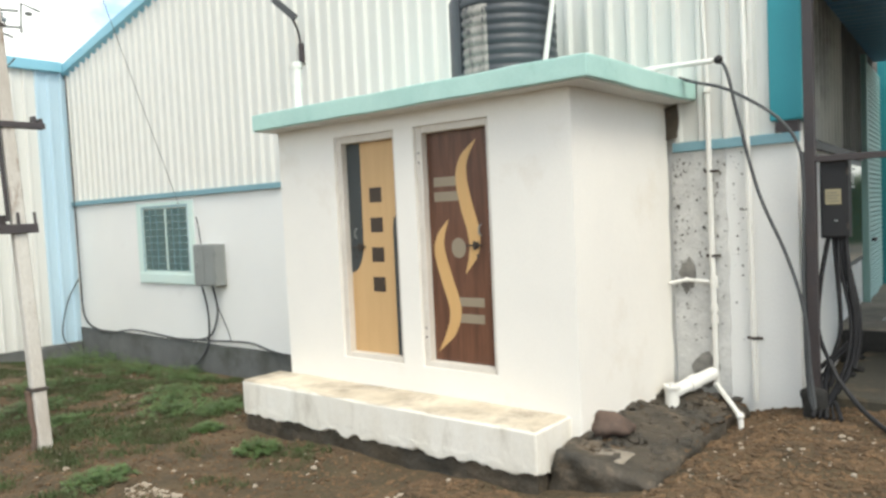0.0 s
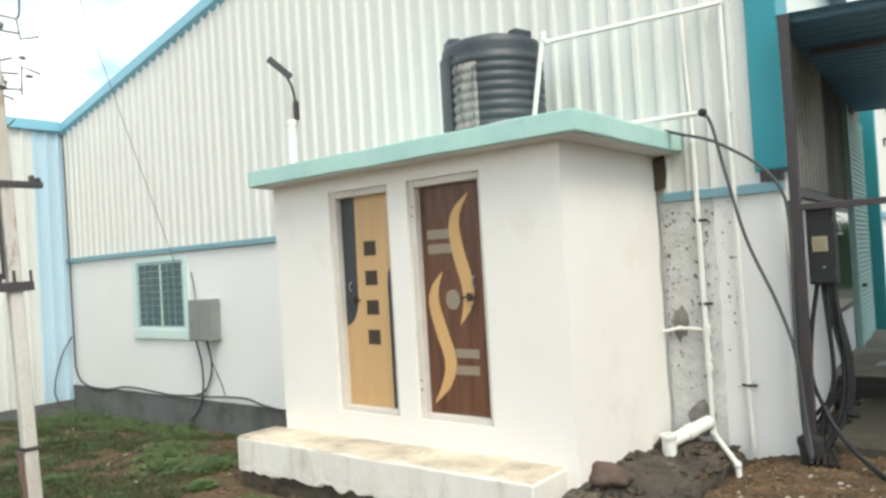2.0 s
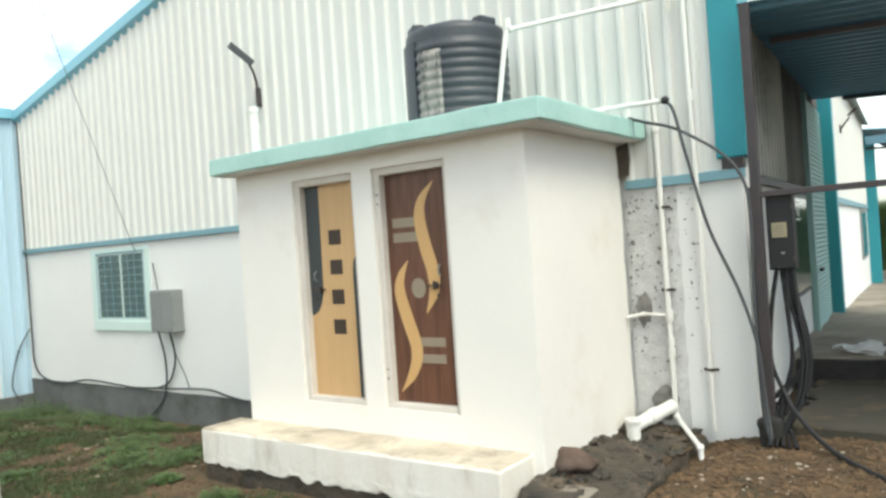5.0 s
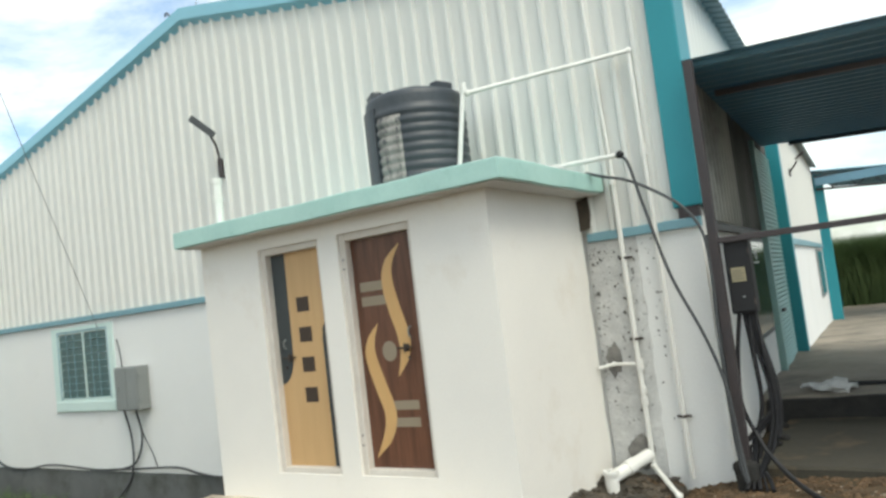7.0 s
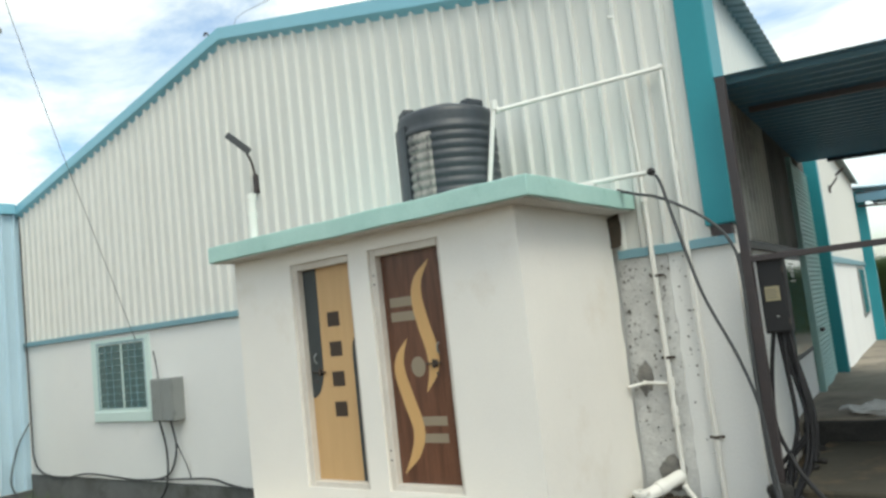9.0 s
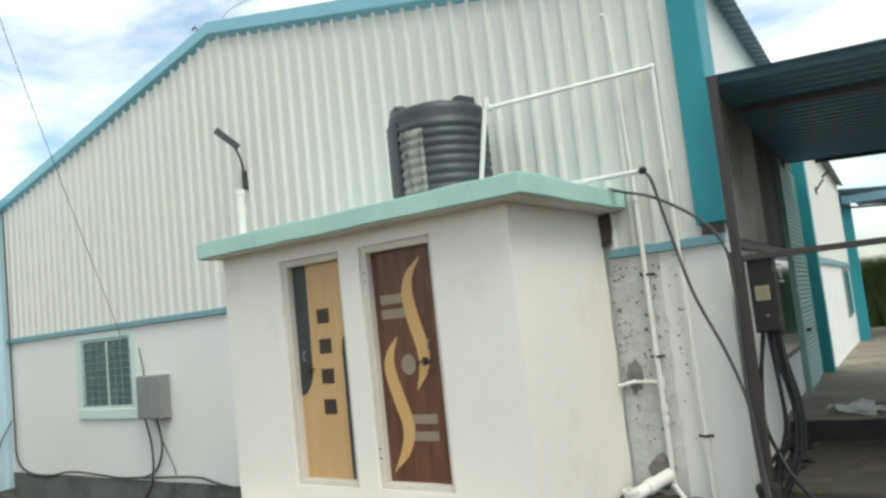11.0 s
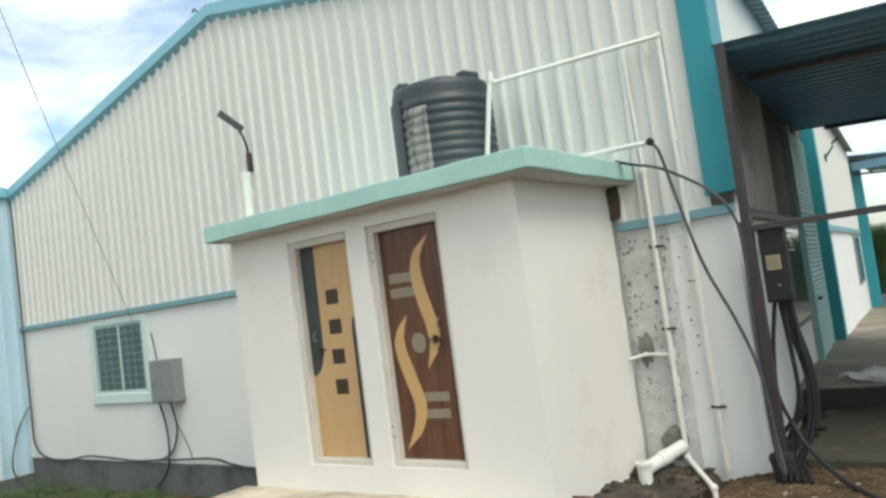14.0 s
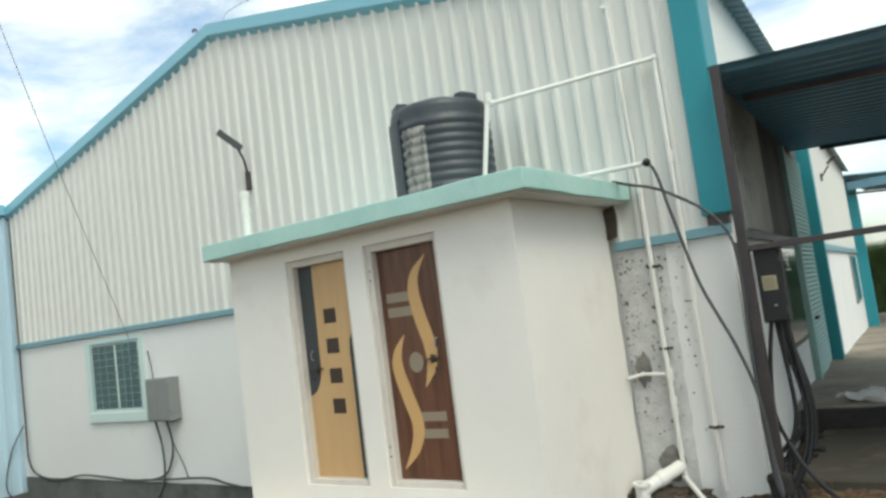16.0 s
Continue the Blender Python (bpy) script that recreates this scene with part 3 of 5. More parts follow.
wf = part("window_frame", pierced_wall(WX0 + 0.023, WX1 - 0.023, WZ0, WZ1 - 0.026, WALL_Y - 0.022, WALL_Y + 0.015, [(WX0 + 0.04, MID - 0.018, WZ0 + 0.03, WZ1 - 0.04), (MID + 0.018, WX1 - 0.04, WZ0 + 0.03, WZ1 - 0.04)]), SILL, win, "pale painted metal frame")
STEP_Z = (WZ1 - WZ0 - 0.08) / 9
for x0, x1 in ((WX0 + 0.042, MID - 0.02), (MID + 0.02, WX1 - 0.042)):
    for k in range(9):
        z = WZ0 + 0.035 + k * STEP_Z
        b = bmesh.new()
        vs = [b.verts.new(c) for c in ((x0, WALL_Y - 0.014, z), (x1, WALL_Y - 0.014, z), (x1, WALL_Y - 0.004, z + STEP_Z * 0.96), (x0, WALL_Y - 0.004, z + STEP_Z * 0.96))]
        vb = [b.verts.new(v.co + Vector((0, 0.003, 0))) for v in vs]
        b.faces.new(vs)
        b.faces.new(vb[::-1])
        for i in range(4):
            b.faces.new((vs[i], vs[(i + 1) % 4], vb[(i + 1) % 4], vb[i]))
        part("pane", b, GLASS_DARK, wf, "dark teal louvre pane")
        part("bar", tube([(x0, WALL_Y - 0.03, z), (x1, WALL_Y - 0.03, z)], 0.003, 5), TRIM_GREY, win)
    for share in (0.36, 0.66):
        x = x0 + (x1 - x0) * share
        part("bar", tube([(x, WALL_Y - 0.035, WZ0 + 0.03), (x, WALL_Y - 0.035, WZ1 - 0.04)], 0.005, 5), TRIM_GREY, win)

# ---- meter box beside the window, with its cables ----
mb = new("electric_meter_box")
tagged(mb, "grey enamelled steel meter box fixed beside the window", "meter box")
part("body", box(-8.045, -7.50, WALL_Y - 0.20, WALL_Y - 0.003, 0.70, 1.33, 0.008), BOX_GREY, mb)
part("door", box(-8.03, -7.76, WALL_Y - 0.214, WALL_Y - 0.2, 0.72, 1.31, 0.004), BOX_GREY, mb)
part("door", box(-7.75, -7.52, WALL_Y - 0.214, WALL_Y - 0.2, 0.72, 1.31, 0.004), BOX_GREY, mb)
for z in (0.83, 1.18):
    part("hinge", box(-7.50, -7.47, WALL_Y - 0.20, WALL_Y - 0.16, z, z + 0.05, 0.004), BOX_GREY, mb)
    part("hinge", box(-7.77, -7.74, WALL_Y - 0.225, WALL_Y - 0.213, z, z + 0.05, 0.003), BOX_GREY, mb)
part("lock", box(-7.98, -7.93, WALL_Y - 0.235, WALL_Y - 0.213, 0.98, 1.06, 0.006), BOX_GREY, mb)


def cable(name, points, radius, mat, label, category="cable", sides=6, steps=6):
    return tagged(part(name, tube(smooth_line(points, steps), radius, sides), mat, None, "", True), label, category)


CY = WALL_Y - 0.05
cable("cable", [(-12.25, CY, 4.55), (-12.22, CY, 2.2), (-12.19, CY, 0.6), (-12.15, CY, 0.05), (-11.85, CY, -0.19), (-11.1, CY, -0.25), (-10.3, CY, -0.16), (-9.4, CY, -0.19), (-8.84, CY, -0.21),
                (-8.03, CY, -0.18), (-7.0, CY, -0.135), (-6.55, CY, -0.2), (-6.1, CY - 0.03, -0.24)], 0.017, CABLE_GREY, "thick grey cable sagging along the wall foot")
cable("cable", [(-8.02, CY - 0.06, 0.71), (-7.96, CY - 0.02, 0.34), (-7.98, CY, -0.05), (-8.10, CY, -0.35), (-8.36, CY - 0.05, -0.6)], 0.017, CABLE_GREY, "grey cable dropping from the meter box to the ground")
cable("cable", [(-7.73, CY - 0.06, 0.71), (-7.69, CY - 0.02, 0.31), (-7.88, CY, -0.04), (-8.19, CY, -0.17), (-8.6, CY, -0.20)], 0.017, CABLE_GREY, "grey cable looping from the meter box along the wall")
cable("cable", [(-7.72, CY - 0.04, 0.55), (-7.66, CY - 0.02, 0.34), (-7.5, CY, 0.05), (-7.41, CY, -0.15)], 0.008, CABLE_GREY, "thin cable hanging below the meter box")
cable("cable", [(-12.2, CY - 0.03, 0.7), (-12.28, CY - 0.22, 0.3), (-12.30, CY - 0.35, -0.25), (-12.27, CY - 0.30, -0.5), (-12.1, CY - 0.25, -0.62)], 0.013, CABLE_GREY, "grey cable coming loose at the wing corner")
cable("cable", [(-8.15, CY, 1.75), (-8.09, CY, 1.5), (-8.02, CY - 0.03, 1.33)], 0.010, CABLE_GREY, "short cable entering the top of the meter box")
cable("overhead_wire", [(-5.32, 3.30, 8.05), (-6.7, 4.05, 7.55), (-7.69, 4.84, 6.65), (-7.91, 5.25, 5.74), (-8.08, 5.79, 4.42), (-8.40, 6.45, 3.05), (-8.66, WALL_Y - 0.02, 1.95)], 0.005, CABLE_GREY, "thin service wire slanting down to the window", "wire", 5, 8)

cable("overhead_wire", [(-5.90, 7.2, 6.16), (-5.83, 7.2, 6.38), (-4.83, 7.2, 6.39), (-2.2, 7.3, 6.45), (4.0, 7.6, 6.9)], 0.004, CABLE_GREY, "thin wire strung over the roof from the gable peak", "wire", 5)

# ---- wash block ----
BF, BX0, BX1, BTOP = 5.2, -3.83, -0.52, 2.520
D1, D2 = (-3.03, -2.262, 0.325, 2.385), (-2.04, -1.253, 0.325, 2.385)
block = new("wash_block")
tagged(block, "small whitewashed block with two doors under a flat slab", "outbuilding")
fw = pierced_wall(BX0, BX1, -0.35, BTOP, BF, BF + 0.15, [D1, D2])
corner_edges = [e for e in fw.edges if all(abs(v.co.x - BX1) < 1e-4 and abs(v.co.y - BF) < 1e-4 for v in e.verts)]
bmesh.ops.bevel(fw, geom=corner_edges, offset=0.03, segments=4, affect="EDGES", profile=0.5)
roughen(fw, 0.3, 0.010, 1.3, (0.7, 0.5, 0), lambda c: max(0.0, min(1.0, (BX1 - 0.1 - c.x) / 0.5)))
part("front_wall", fw, WHITEWASH, block)
sw = box(BX1 - 0.15, BX1, BF + 0.15, WALL_Y - 0.07, -0.35, BTOP)
roughen(sw, 0.10, 0.032, 3.2, (0.25, 1, 0), lambda c: max(0.0, min(1.0, (c.y - BF - 0.25) / 1.2)))
part("side_wall", sw, WHITEWASH, block, "whitewashed side wall with a ragged back edge")
part("side_wall", box(BX0, BX0 + 0.15, BF + 0.15, WALL_Y - 0.03, -0.6, BTOP), WHITEWASH, block)
part("inner_floor", box(BX0 + 0.15, BX1 - 0.15, BF + 0.151, WALL_Y - 0.05, 0.2, 0.335), CONCRETE, block)
part("partition", box(-2.20, -2.10, BF + 0.15, WALL_Y - 0.05, 0.3, BTOP), WHITEWASH, block)
slab = box(-3.95, -0.262, BF - 0.225, WALL_Y - 0.03, 2.528, 2.687, 0.012, 2)
roughen(slab, 0.16, 0.011, 2.6, (1, 1, 1))
slab_ob = part("roof_slab", slab, MINT, block, "mint painted edge of a flat concrete slab")
soffit = roughen(box(-3.91, -0.30, BF - 0.19, WALL_Y - 0.04, 2.516, 2.545), 0.4, 0.002, 1.7)
part("soffit", soffit, SOFFIT, slab_ob, "unpainted plaster underside")
# dark rough patch between block and shed under the slab
part("infill", roughen(box(-0.60, -0.41, WALL_Y - 0.085, WALL_Y - 0.062, 2.22, 2.50), 0.05, 0.045, 5.0, (1, 0.3, 1)), MOSS, block, "dark rough infill under the slab")

# plinth in front of the doors
plinth = new("plinth")
tagged(plinth, "whitewashed step along the block with a worn ledge", "step")
part("riser", roughen(box(-4.0, -0.61, 4.72, BF + 0.02, -0.235, 0.088, 0.022, 3), 0.035, 0.05, 11.0, (0.10, 0.10, 1), lambda c: 1.0 if c.z < -0.15 else 0.10), STEP_PAINT, plinth, "stained cream whitewash riser")
part("ledge", roughen(box(-3.992, -0.622, 4.731, BF - 0.004, 0.07, 0.098, 0.012), 0.06, 0.014, 4.0, (1, 1, 0.3)), LEDGE, plinth, "dusty stained cement ledge")
part("footing", roughen(box(-3.985, -0.628, 4.738, BF, -0.6, -0.12), 0.06, 0.03, 6.0, (0.6, 0.6, 0.2), lambda c: 0.15 if c.z > -0.16 else 1.0), MOSS, plinth, "black mossy footing")


# doors
def door_frame(d, name):
    x0, x1, z0, z1 = d
    fr = new(name)
    w = 0.062
    for n, b in (("jamb", (x0, x0 + w, z0, z1)), ("jamb", (x1 - w * 0.8, x1, z0, z1)), ("head", (x0 + w, x1 - w * 0.8, z1 - w, z1)), ("threshold", (x0 + w, x1 - w * 0.8, z0, z0 + 0.05))):
        part(n, box(b[0], b[1], BF + 0.028, BF + 0.14, b[2], b[3], 0.006), FRAME_CREAM, fr)
    return fr


def flat_shape(points, y, depth=0.003):
    """A thin inlay in the plane of a door, from its outline (x, z)."""
    b = bmesh.new()
    a = [b.verts.new((x, y, z)) for x, z in points]
    c = [b.verts.new((x, y + depth, z)) for x, z in points]
    b.faces.new(a)
    b.faces.new(c[::-1])
    for i in range(len(a)):
        b.faces.new((a[i], a[(i + 1) % len(a)], c[(i + 1) % len(a)], c[i]))
    return b


def ribbon(line, widths, y):
    """A tapering curved inlay along a centre line (x, z)."""
    pts = smooth_line([(x, 0, z) for x, z in line], 6)
    b = bmesh.new()
    rows = []
    for i, q in enumerate(pts):
        d = (pts[min(i + 1, len(pts) - 1)] - pts[max(i - 1, 0)]).normalized()
        s = Vector((d.z, 0, -d.x)) * float(np.interp(i / (len(pts) - 1), np.linspace(0, 1, len(widths)), widths)) / 2
        rows.append([b.verts.new((q.x + k * s.x, yy, q.z + k * s.z)) for k, yy in ((-1, y), (1, y), (1, y + 0.003), (-1, y + 0.003))])
    for a, c in zip(rows, rows[1:]):
        for k in range(4):
            b.faces.new((a[k], a[(k + 1) % 4], c[(k + 1) % 4], c[k]))
    b.faces.new(rows[0][::-1])
    b.faces.new(rows[-1])
    return b


LEAF = BF + 0.10


def latch(parent, x, z, direction):
    part("bolt", tube([(x - 0.09, LEAF - 0.02, z), (x + 0.07, LEAF - 0.02, z)], 0.008, 6), IRON, parent, "iron sliding bolt")
    part("bolt_plate", box(x - 0.03, x + 0.03, LEAF - 0.012, LEAF - 0.001, z - 0.03, z + 0.03, 0.003), IRON, parent)
    part("hasp", tube([(x - 0.0, LEAF - 0.03, z - 0.035), (x + 0.0, LEAF - 0.03, z + 0.035)], 0.011, 6), IRON, parent)
    part("padlock_staple", tube([(x + direction * 0.06, LEAF - 0.03, z - 0.10), (x + direction * 0.05, LEAF - 0.035, z - 0.07)], 0.010, 6), STEEL_DARK, parent)
    part("handle", tube(smooth_line([(x + direction * 0.08, LEAF, z + 0.08), (x + direction * 0.08, LEAF - 0.03, z + 0.10), (x + direction * 0.08, LEAF - 0.03, z + 0.15), (x + direction * 0.08, LEAF, z + 0.17)], 3), 0.007, 6), BOX_GREY, parent)


door_1 = door_frame(D1, "door_1")
tagged(door_1, "closed honey coloured door with grey bands and four dark squares", "door", kind="structure")
part("leaf", box(D1[0] + 0.063, D1[1] - 0.051, LEAF, LEAF + 0.035, D1[2] + 0.052, D1[3] - 0.063), HONEY, door_1)
lx0, lx1, lz0, lz1 = D1[0] + 0.064, D1[1] - 0.052, D1[2] + 0.053, D1[3] - 0.064
arc = [(lx0 + 0.165 * math.cos(a), 1.40 - 0.28 * math.sin(a)) for a in np.linspace(0.0, math.pi / 2, 9)]
part("band", flat_shape([(lx0, lz1), (lx0 + 0.175, lz1)] + arc, LEAF - 0.0032), SLATE, door_1, "slate grey curved band")
part("band", flat_shape([(lx1, lz0), (lx1, 1.70), (lx1 - 0.05, 1.66), (lx1 - 0.088, 1.60), (lx1 - 0.10, 1.50), (lx1 - 0.10, lz0)], LEAF - 0.0032), SLATE, door_1, "slate grey side band")
for z in (1.835, 1.561, 1.288, 1.014):
    part("square", box(-2.691, -2.541, LEAF - 0.004, LEAF - 0.0005, z - 0.067, z + 0.067), CHOCO, door_1, "dark brown square inlay")
latch(door_1, -2.83, 1.36, -0.6)

door_2 = door_frame(D2, "door_2")
tagged(door_2, "closed walnut door with ochre swirls and taupe bars", "door", kind="structure")
part("leaf", box(D2[0] + 0.063, D2[1] - 0.051, LEAF, LEAF + 0.035, D2[2] + 0.052, D2[3] - 0.063), WALNUT, door_2)
SW = (0.004, 0.075, 0.112, 0.125, 0.128, 0.122, 0.09, 0.004)
part("swirl", ribbon([(-1.455, 2.23), (-1.585, 2.08), (-1.617, 1.92), (-1.575, 1.70), (-1.512, 1.48), (-1.515, 1.31), (-1.605, 1.13)], SW, LEAF - 0.0036), OCHRE, door_2, "ochre curved inlay")
part("swirl", ribbon([(-1.772, 1.585), (-1.862, 1.44), (-1.878, 1.30), (-1.81, 1.07), (-1.735, 0.83), (-1.785, 0.64), (-1.93, 0.455)], SW, LEAF - 0.0036), OCHRE, door_2, "ochre curved inlay")
disc = [(-1.674 + 0.075 * math.cos(a), 1.345 + 0.085 * math.sin(a)) for a in np.linspace(0, 2 * math.pi, 24, endpoint=False)]
part("disc", flat_shape(disc, LEAF - 0.0030), TAUPE, door_2, "taupe disc inlay")
for x0, x1, z0, z1 in ((-1.915, -1.66, 1.865, 1.945), (-1.915, -1.64, 1.74, 1.82), (-1.70, -1.43, 0.855, 0.93), (-1.70, -1.435, 0.715, 0.79)):
    part("bar", box(x0, x1, LEAF - 0.0030, LEAF - 0.0002, z0, z1), TAUPE, door_2, "taupe bar inlay")
latch(door_2, -1.49, 1.365, 0.7)

for z in (2.08, 2.16, 0.58, 0.66):
    s = bmesh.new()
    bmesh.ops.create_uvsphere(s, u_segments=8, v_segments=6, radius=0.009)
    s.transform(Matrix.Translation((D2[0] + 0.03, BF + 0.027, z)))
    part("fixing_hole", s, IRON, door_2)

# ---- water tank on the slab ----
tank = new("water_tank")
tagged(tank, "black ribbed plastic water tank with lime streaks on the slab", "water tank")
TC = (-1.69, 6.12, 2.69)
prof = [(0.40, 0.0), (0.445, 0.02)]
z = 0.04
while z < 0.76:
    prof += [(0.463, z), (0.476, z + 0.012), (0.477, z + 0.048), (0.463, z + 0.060)]
    z += 0.082
prof += [(0.46, 0.80), (0.468, 0.85), (0.462, 0.89), (0.44, 0.915), (0.39, 0.935), (0.30, 0.945), (0.24, 0.95), (0.23, 0.955)]
part("body", lathe(prof, TC, 64), TANK, tank, "", True)
part("lid", lathe([(0.26, 0.0), (0.26, 0.03), (0.22, 0.045), (0.05, 0.05)], (TC[0], TC[1], TC[2] + 0.945), 32), TANK, tank, "", True)
for a, w in ((233, 0.11), (348, 0.10), (52, 0.10), (142, 0.10)):
    c = Vector((TC[0] + 0.375 * math.cos(radians(a)), TC[1] + 0.375 * math.sin(radians(a)), TC[2] + 0.915))
    lug = box(-w, w, -0.05, 0.06, -0.08, 0.060, 0.02, 2)
    lug.transform(Matrix.Translation(c) @ Matrix.Rotation(radians(a - 90), 4, "Z"))
    part("lug", lug, TANK, tank, "moulded lifting lug")


def sector(a0, a1, r0, r1, z0, z1, steps=8):
    """A flat moulded panel bent round the tank."""
    b = bmesh.new()
    rows = []
    for k in range(steps + 1):
        a = radians(a0 + (a1 - a0) * k / steps)
        edge = 0.006 if k in (0, steps) else 0.0
        rows.append([b.verts.new((TC[0] + r * math.cos(a), TC[1] + r * math.sin(a), TC[2] + zz)) for r, zz in ((r0, z0), (r1 - edge, z0), (r1 - edge, z1), (r0, z1 + 0.02))])
    for p, q in zip(rows, rows[1:]):
        for k in range(4):
            b.faces.new((p[k], p[(k + 1) % 4], q[(k + 1) % 4], q[k]))
    b.faces.new(rows[0][::-1])
    b.faces.new(rows[-1])
    return b


part("flat_rib", sector(216, 252, 0.42, 0.492, 0.01, 0.80), TANK, tank)
crust = bmesh.new()
rows = []
for k in range(9):
    a = radians(256 + 31 * k / 8)
    rows.append([crust.verts.new((TC[0] + (r + 0.004 + 0.012 * (0 < k < 8)) * math.cos(a), TC[1] + (r + 0.004 + 0.012 * (0 < k < 8)) * math.sin(a), TC[2] + h)) for r, h in prof[2:-11]])
for p, q in zip(rows, rows[1:]):
    for k in range(len(p) - 1):
        crust.faces.new((p[k], p[k + 1], q[k + 1], q[k]))
part("lime_crust", crust, LIME, tank, "pale lime crust down the rib", True)


for child in tank.children:
    child.data.transform(Matrix.Translation((0, 0, TC[2])) @ Matrix.Diagonal((1, 1, 1.035, 1)) @ Matrix.Translation((0, 0, -TC[2])))

# ---- pipes ----
def pipe(name, points, radius, label, mat=PVC, fittings=(), clamps=()):
    """A plumbing run with sockets at its joints and clamps to the wall."""
    top = new(name)
    tagged(top, label, "pipe")
    for a, b in zip(points, points[1:]):
        part("length", tube([a, b], radius, 12), mat, top, "", True)
    for p in points[1:-1]:
        s = bmesh.new()
        bmesh.ops.create_uvsphere(s, u_segments=12, v_segments=8, radius=radius * 1.45)
        s.transform(Matrix.Translation(p))
        part("elbow", s, mat, top, "", True)
    for p, d in fittings:
        p, d = Vector(p), Vector(d)
        part("socket", tube([p - d, p + d], radius * (1.4 if radius < 0.03 else 1.16), 12), mat, top, "", True)
    for x, y, z in clamps:
        cl = new("clamp")
        cl.parent = top
        part("band", tube([(x, y, z - 0.012), (x, y, z + 0.012)], radius * 1.25, 10), IRON, cl)
        part("ear", box(x - 0.065, x + 0.065, y + 0.008, y + 0.02, z - 0.012, z + 0.012, 0.003), IRON, cl)
        part("screw", tube([(x + 0.05, y - 0.012, z), (x + 0.05, y + 0.01, z)], 0.011, 6), IRON, cl)
    return top


pipe("supply_pipe", [(0.235, 6.42, -0.2), (0.225, 6.43, -0.09), (-0.137, 6.945, 0.02), (-0.15, 6.935, 2.66)], 0.023, "white plastic supply pipe clamped to the wall",
     fittings=(((-0.137, 6.945, 0.93), (0, 0, 0.05)), ((-0.137, 6.945, 0.70), (0, 0, 0.03)), ((-0.137, 6.945, 0.60), (0, 0, 0.035)), ((-0.15, 6.93, 2.62), (0, 0, 0.04))),
     clamps=((-0.135, 6.945, 1.90), (-0.137, 6.945, 1.16)))
pipe("tap_branch", [(-0.14, 6.945, 0.93), (-0.38, 6.94, 0.945), (-0.50, 6.85, 0.92)], 0.016, "thin white branch pipe entering the block side")
pipe("riser_pipe", [(-0.15, 6.95, 2.66), (-0.215, 6.95, 4.37), (-0.26, 6.93, 4.39)], 0.014, "thin white riser pipe ending in a bend on the cladding")
pipe("tank_feed_pipe", [(0.195, 6.955, -0.08), (0.165, 6.925, 3.76), (-1.10, 6.12, 3.555), (-1.135, 6.105, 3.555)], 0.022, "white plastic feed pipe rising to the tank",
     fittings=(((0.172, 6.94, 2.85), (0, 0, 0.05)),), clamps=((0.195, 6.95, 0.455),))
pipe("tank_outlet_pipe", [(-1.12, 6.10, 3.62), (-1.235, 6.0, 2.69)], 0.023, "white plastic outlet pipe leaning against the tank",
     fittings=(((-1.12, 6.10, 3.605), (0, 0, 0.045)),))
pipe("overflow_pipe", [(-0.66, 6.6, 2.80), (0.03, 6.6, 2.783)], 0.022, "white plastic overflow pipe propped across the slab")
tagged(part("pipe_prop", roughen(box(-0.60, -0.46, 6.5, 6.7, 2.68, 2.775, 0.01), 0.05, 0.012, 8.0), RAW), "small grey brick under the overflow pipe", "brick")
drain = pipe("drain_pipe", [(-0.155, 6.93, 0.125), (-0.385, 6.55, 0.0)], 0.058, "thick white drain pipe with an open tee beside the block",
             fittings=(((-0.27, 6.74, 0.0625), (-0.023, -0.038, -0.0125)),))
part("tee", tube([(-0.385, 6.55, -0.22), (-0.385, 6.55, 0.05)], 0.061, 16), PVC, drain, "", True)
part("rim", lathe([(0.058, -0.012), (0.074, -0.012), (0.076, 0.0), (0.074, 0.022), (0.054, 0.024), (0.052, 0.004)], (-0.385, 6.55, 0.05), 20), PVC, drain)
# the tee is capped; a black disc paints its shaded inside
part("opening", lathe([(0.053, 0.0), (0.053, 0.006), (0.001, 0.006)], (-0.385, 6.55, 0.05), 16), RUBBER, drain, "black disc for the shaded inside of the tee")
pipe("vent_pipe", [(-3.86, 5.5, 2.68), (-3.86, 5.5, 3.26)], 0.048, "thick white vent pipe standing on the slab",
     fittings=(((-3.86, 5.5, 3.23), (0, 0, 0.03)), ((-3.86, 5.5, 3.05), (0, 0, 0.03))))

cable("hose", [(0.04, 6.6, 2.785), (0.09, 6.6, 2.76), (0.14, 6.6, 2.66), (0.22, 6.6, 2.28), (0.36, 6.6, 1.69), (0.56, 6.6, 1.18), (0.67, 6.62, 0.75), (0.70, 6.64, 0.3), (0.74, 6.6, 0.0)], 0.014, CABLE_GREY, "dark hose dropping from the overflow pipe to the ground", "hose", 8)
cable("hose", [(-0.30, 6.7, 2.70), (-0.12, 6.66, 2.63), (0.06, 6.62, 2.57), (0.23, 6.6, 2.48), (0.50, 6.6, 2.28), (0.645, 6.62, 2.06), (0.68, 6.64, 1.75), (0.66, 6.66, 1.0), (0.67, 6.68, 0.2), (0.72, 6.66, -0.05)], 0.013, CABLE_GREY, "dark hose arching from the slab down the post", "hose", 8)
s = bmesh.new()
bmesh.ops.create_uvsphere(s, u_segments=14, v_segments=9, radius=0.036)
s.transform(Matrix.Translation((0.07, 6.6, 2.785)))
tagged(part("hose_joint", s, RUBBER, None, "", True), "black taped joint between pipe and hose", "joint")

# ---- street light on the cladding ----
light = new("street_light")
tagged(light, "grey street light on a thin bent arm", "lamp")
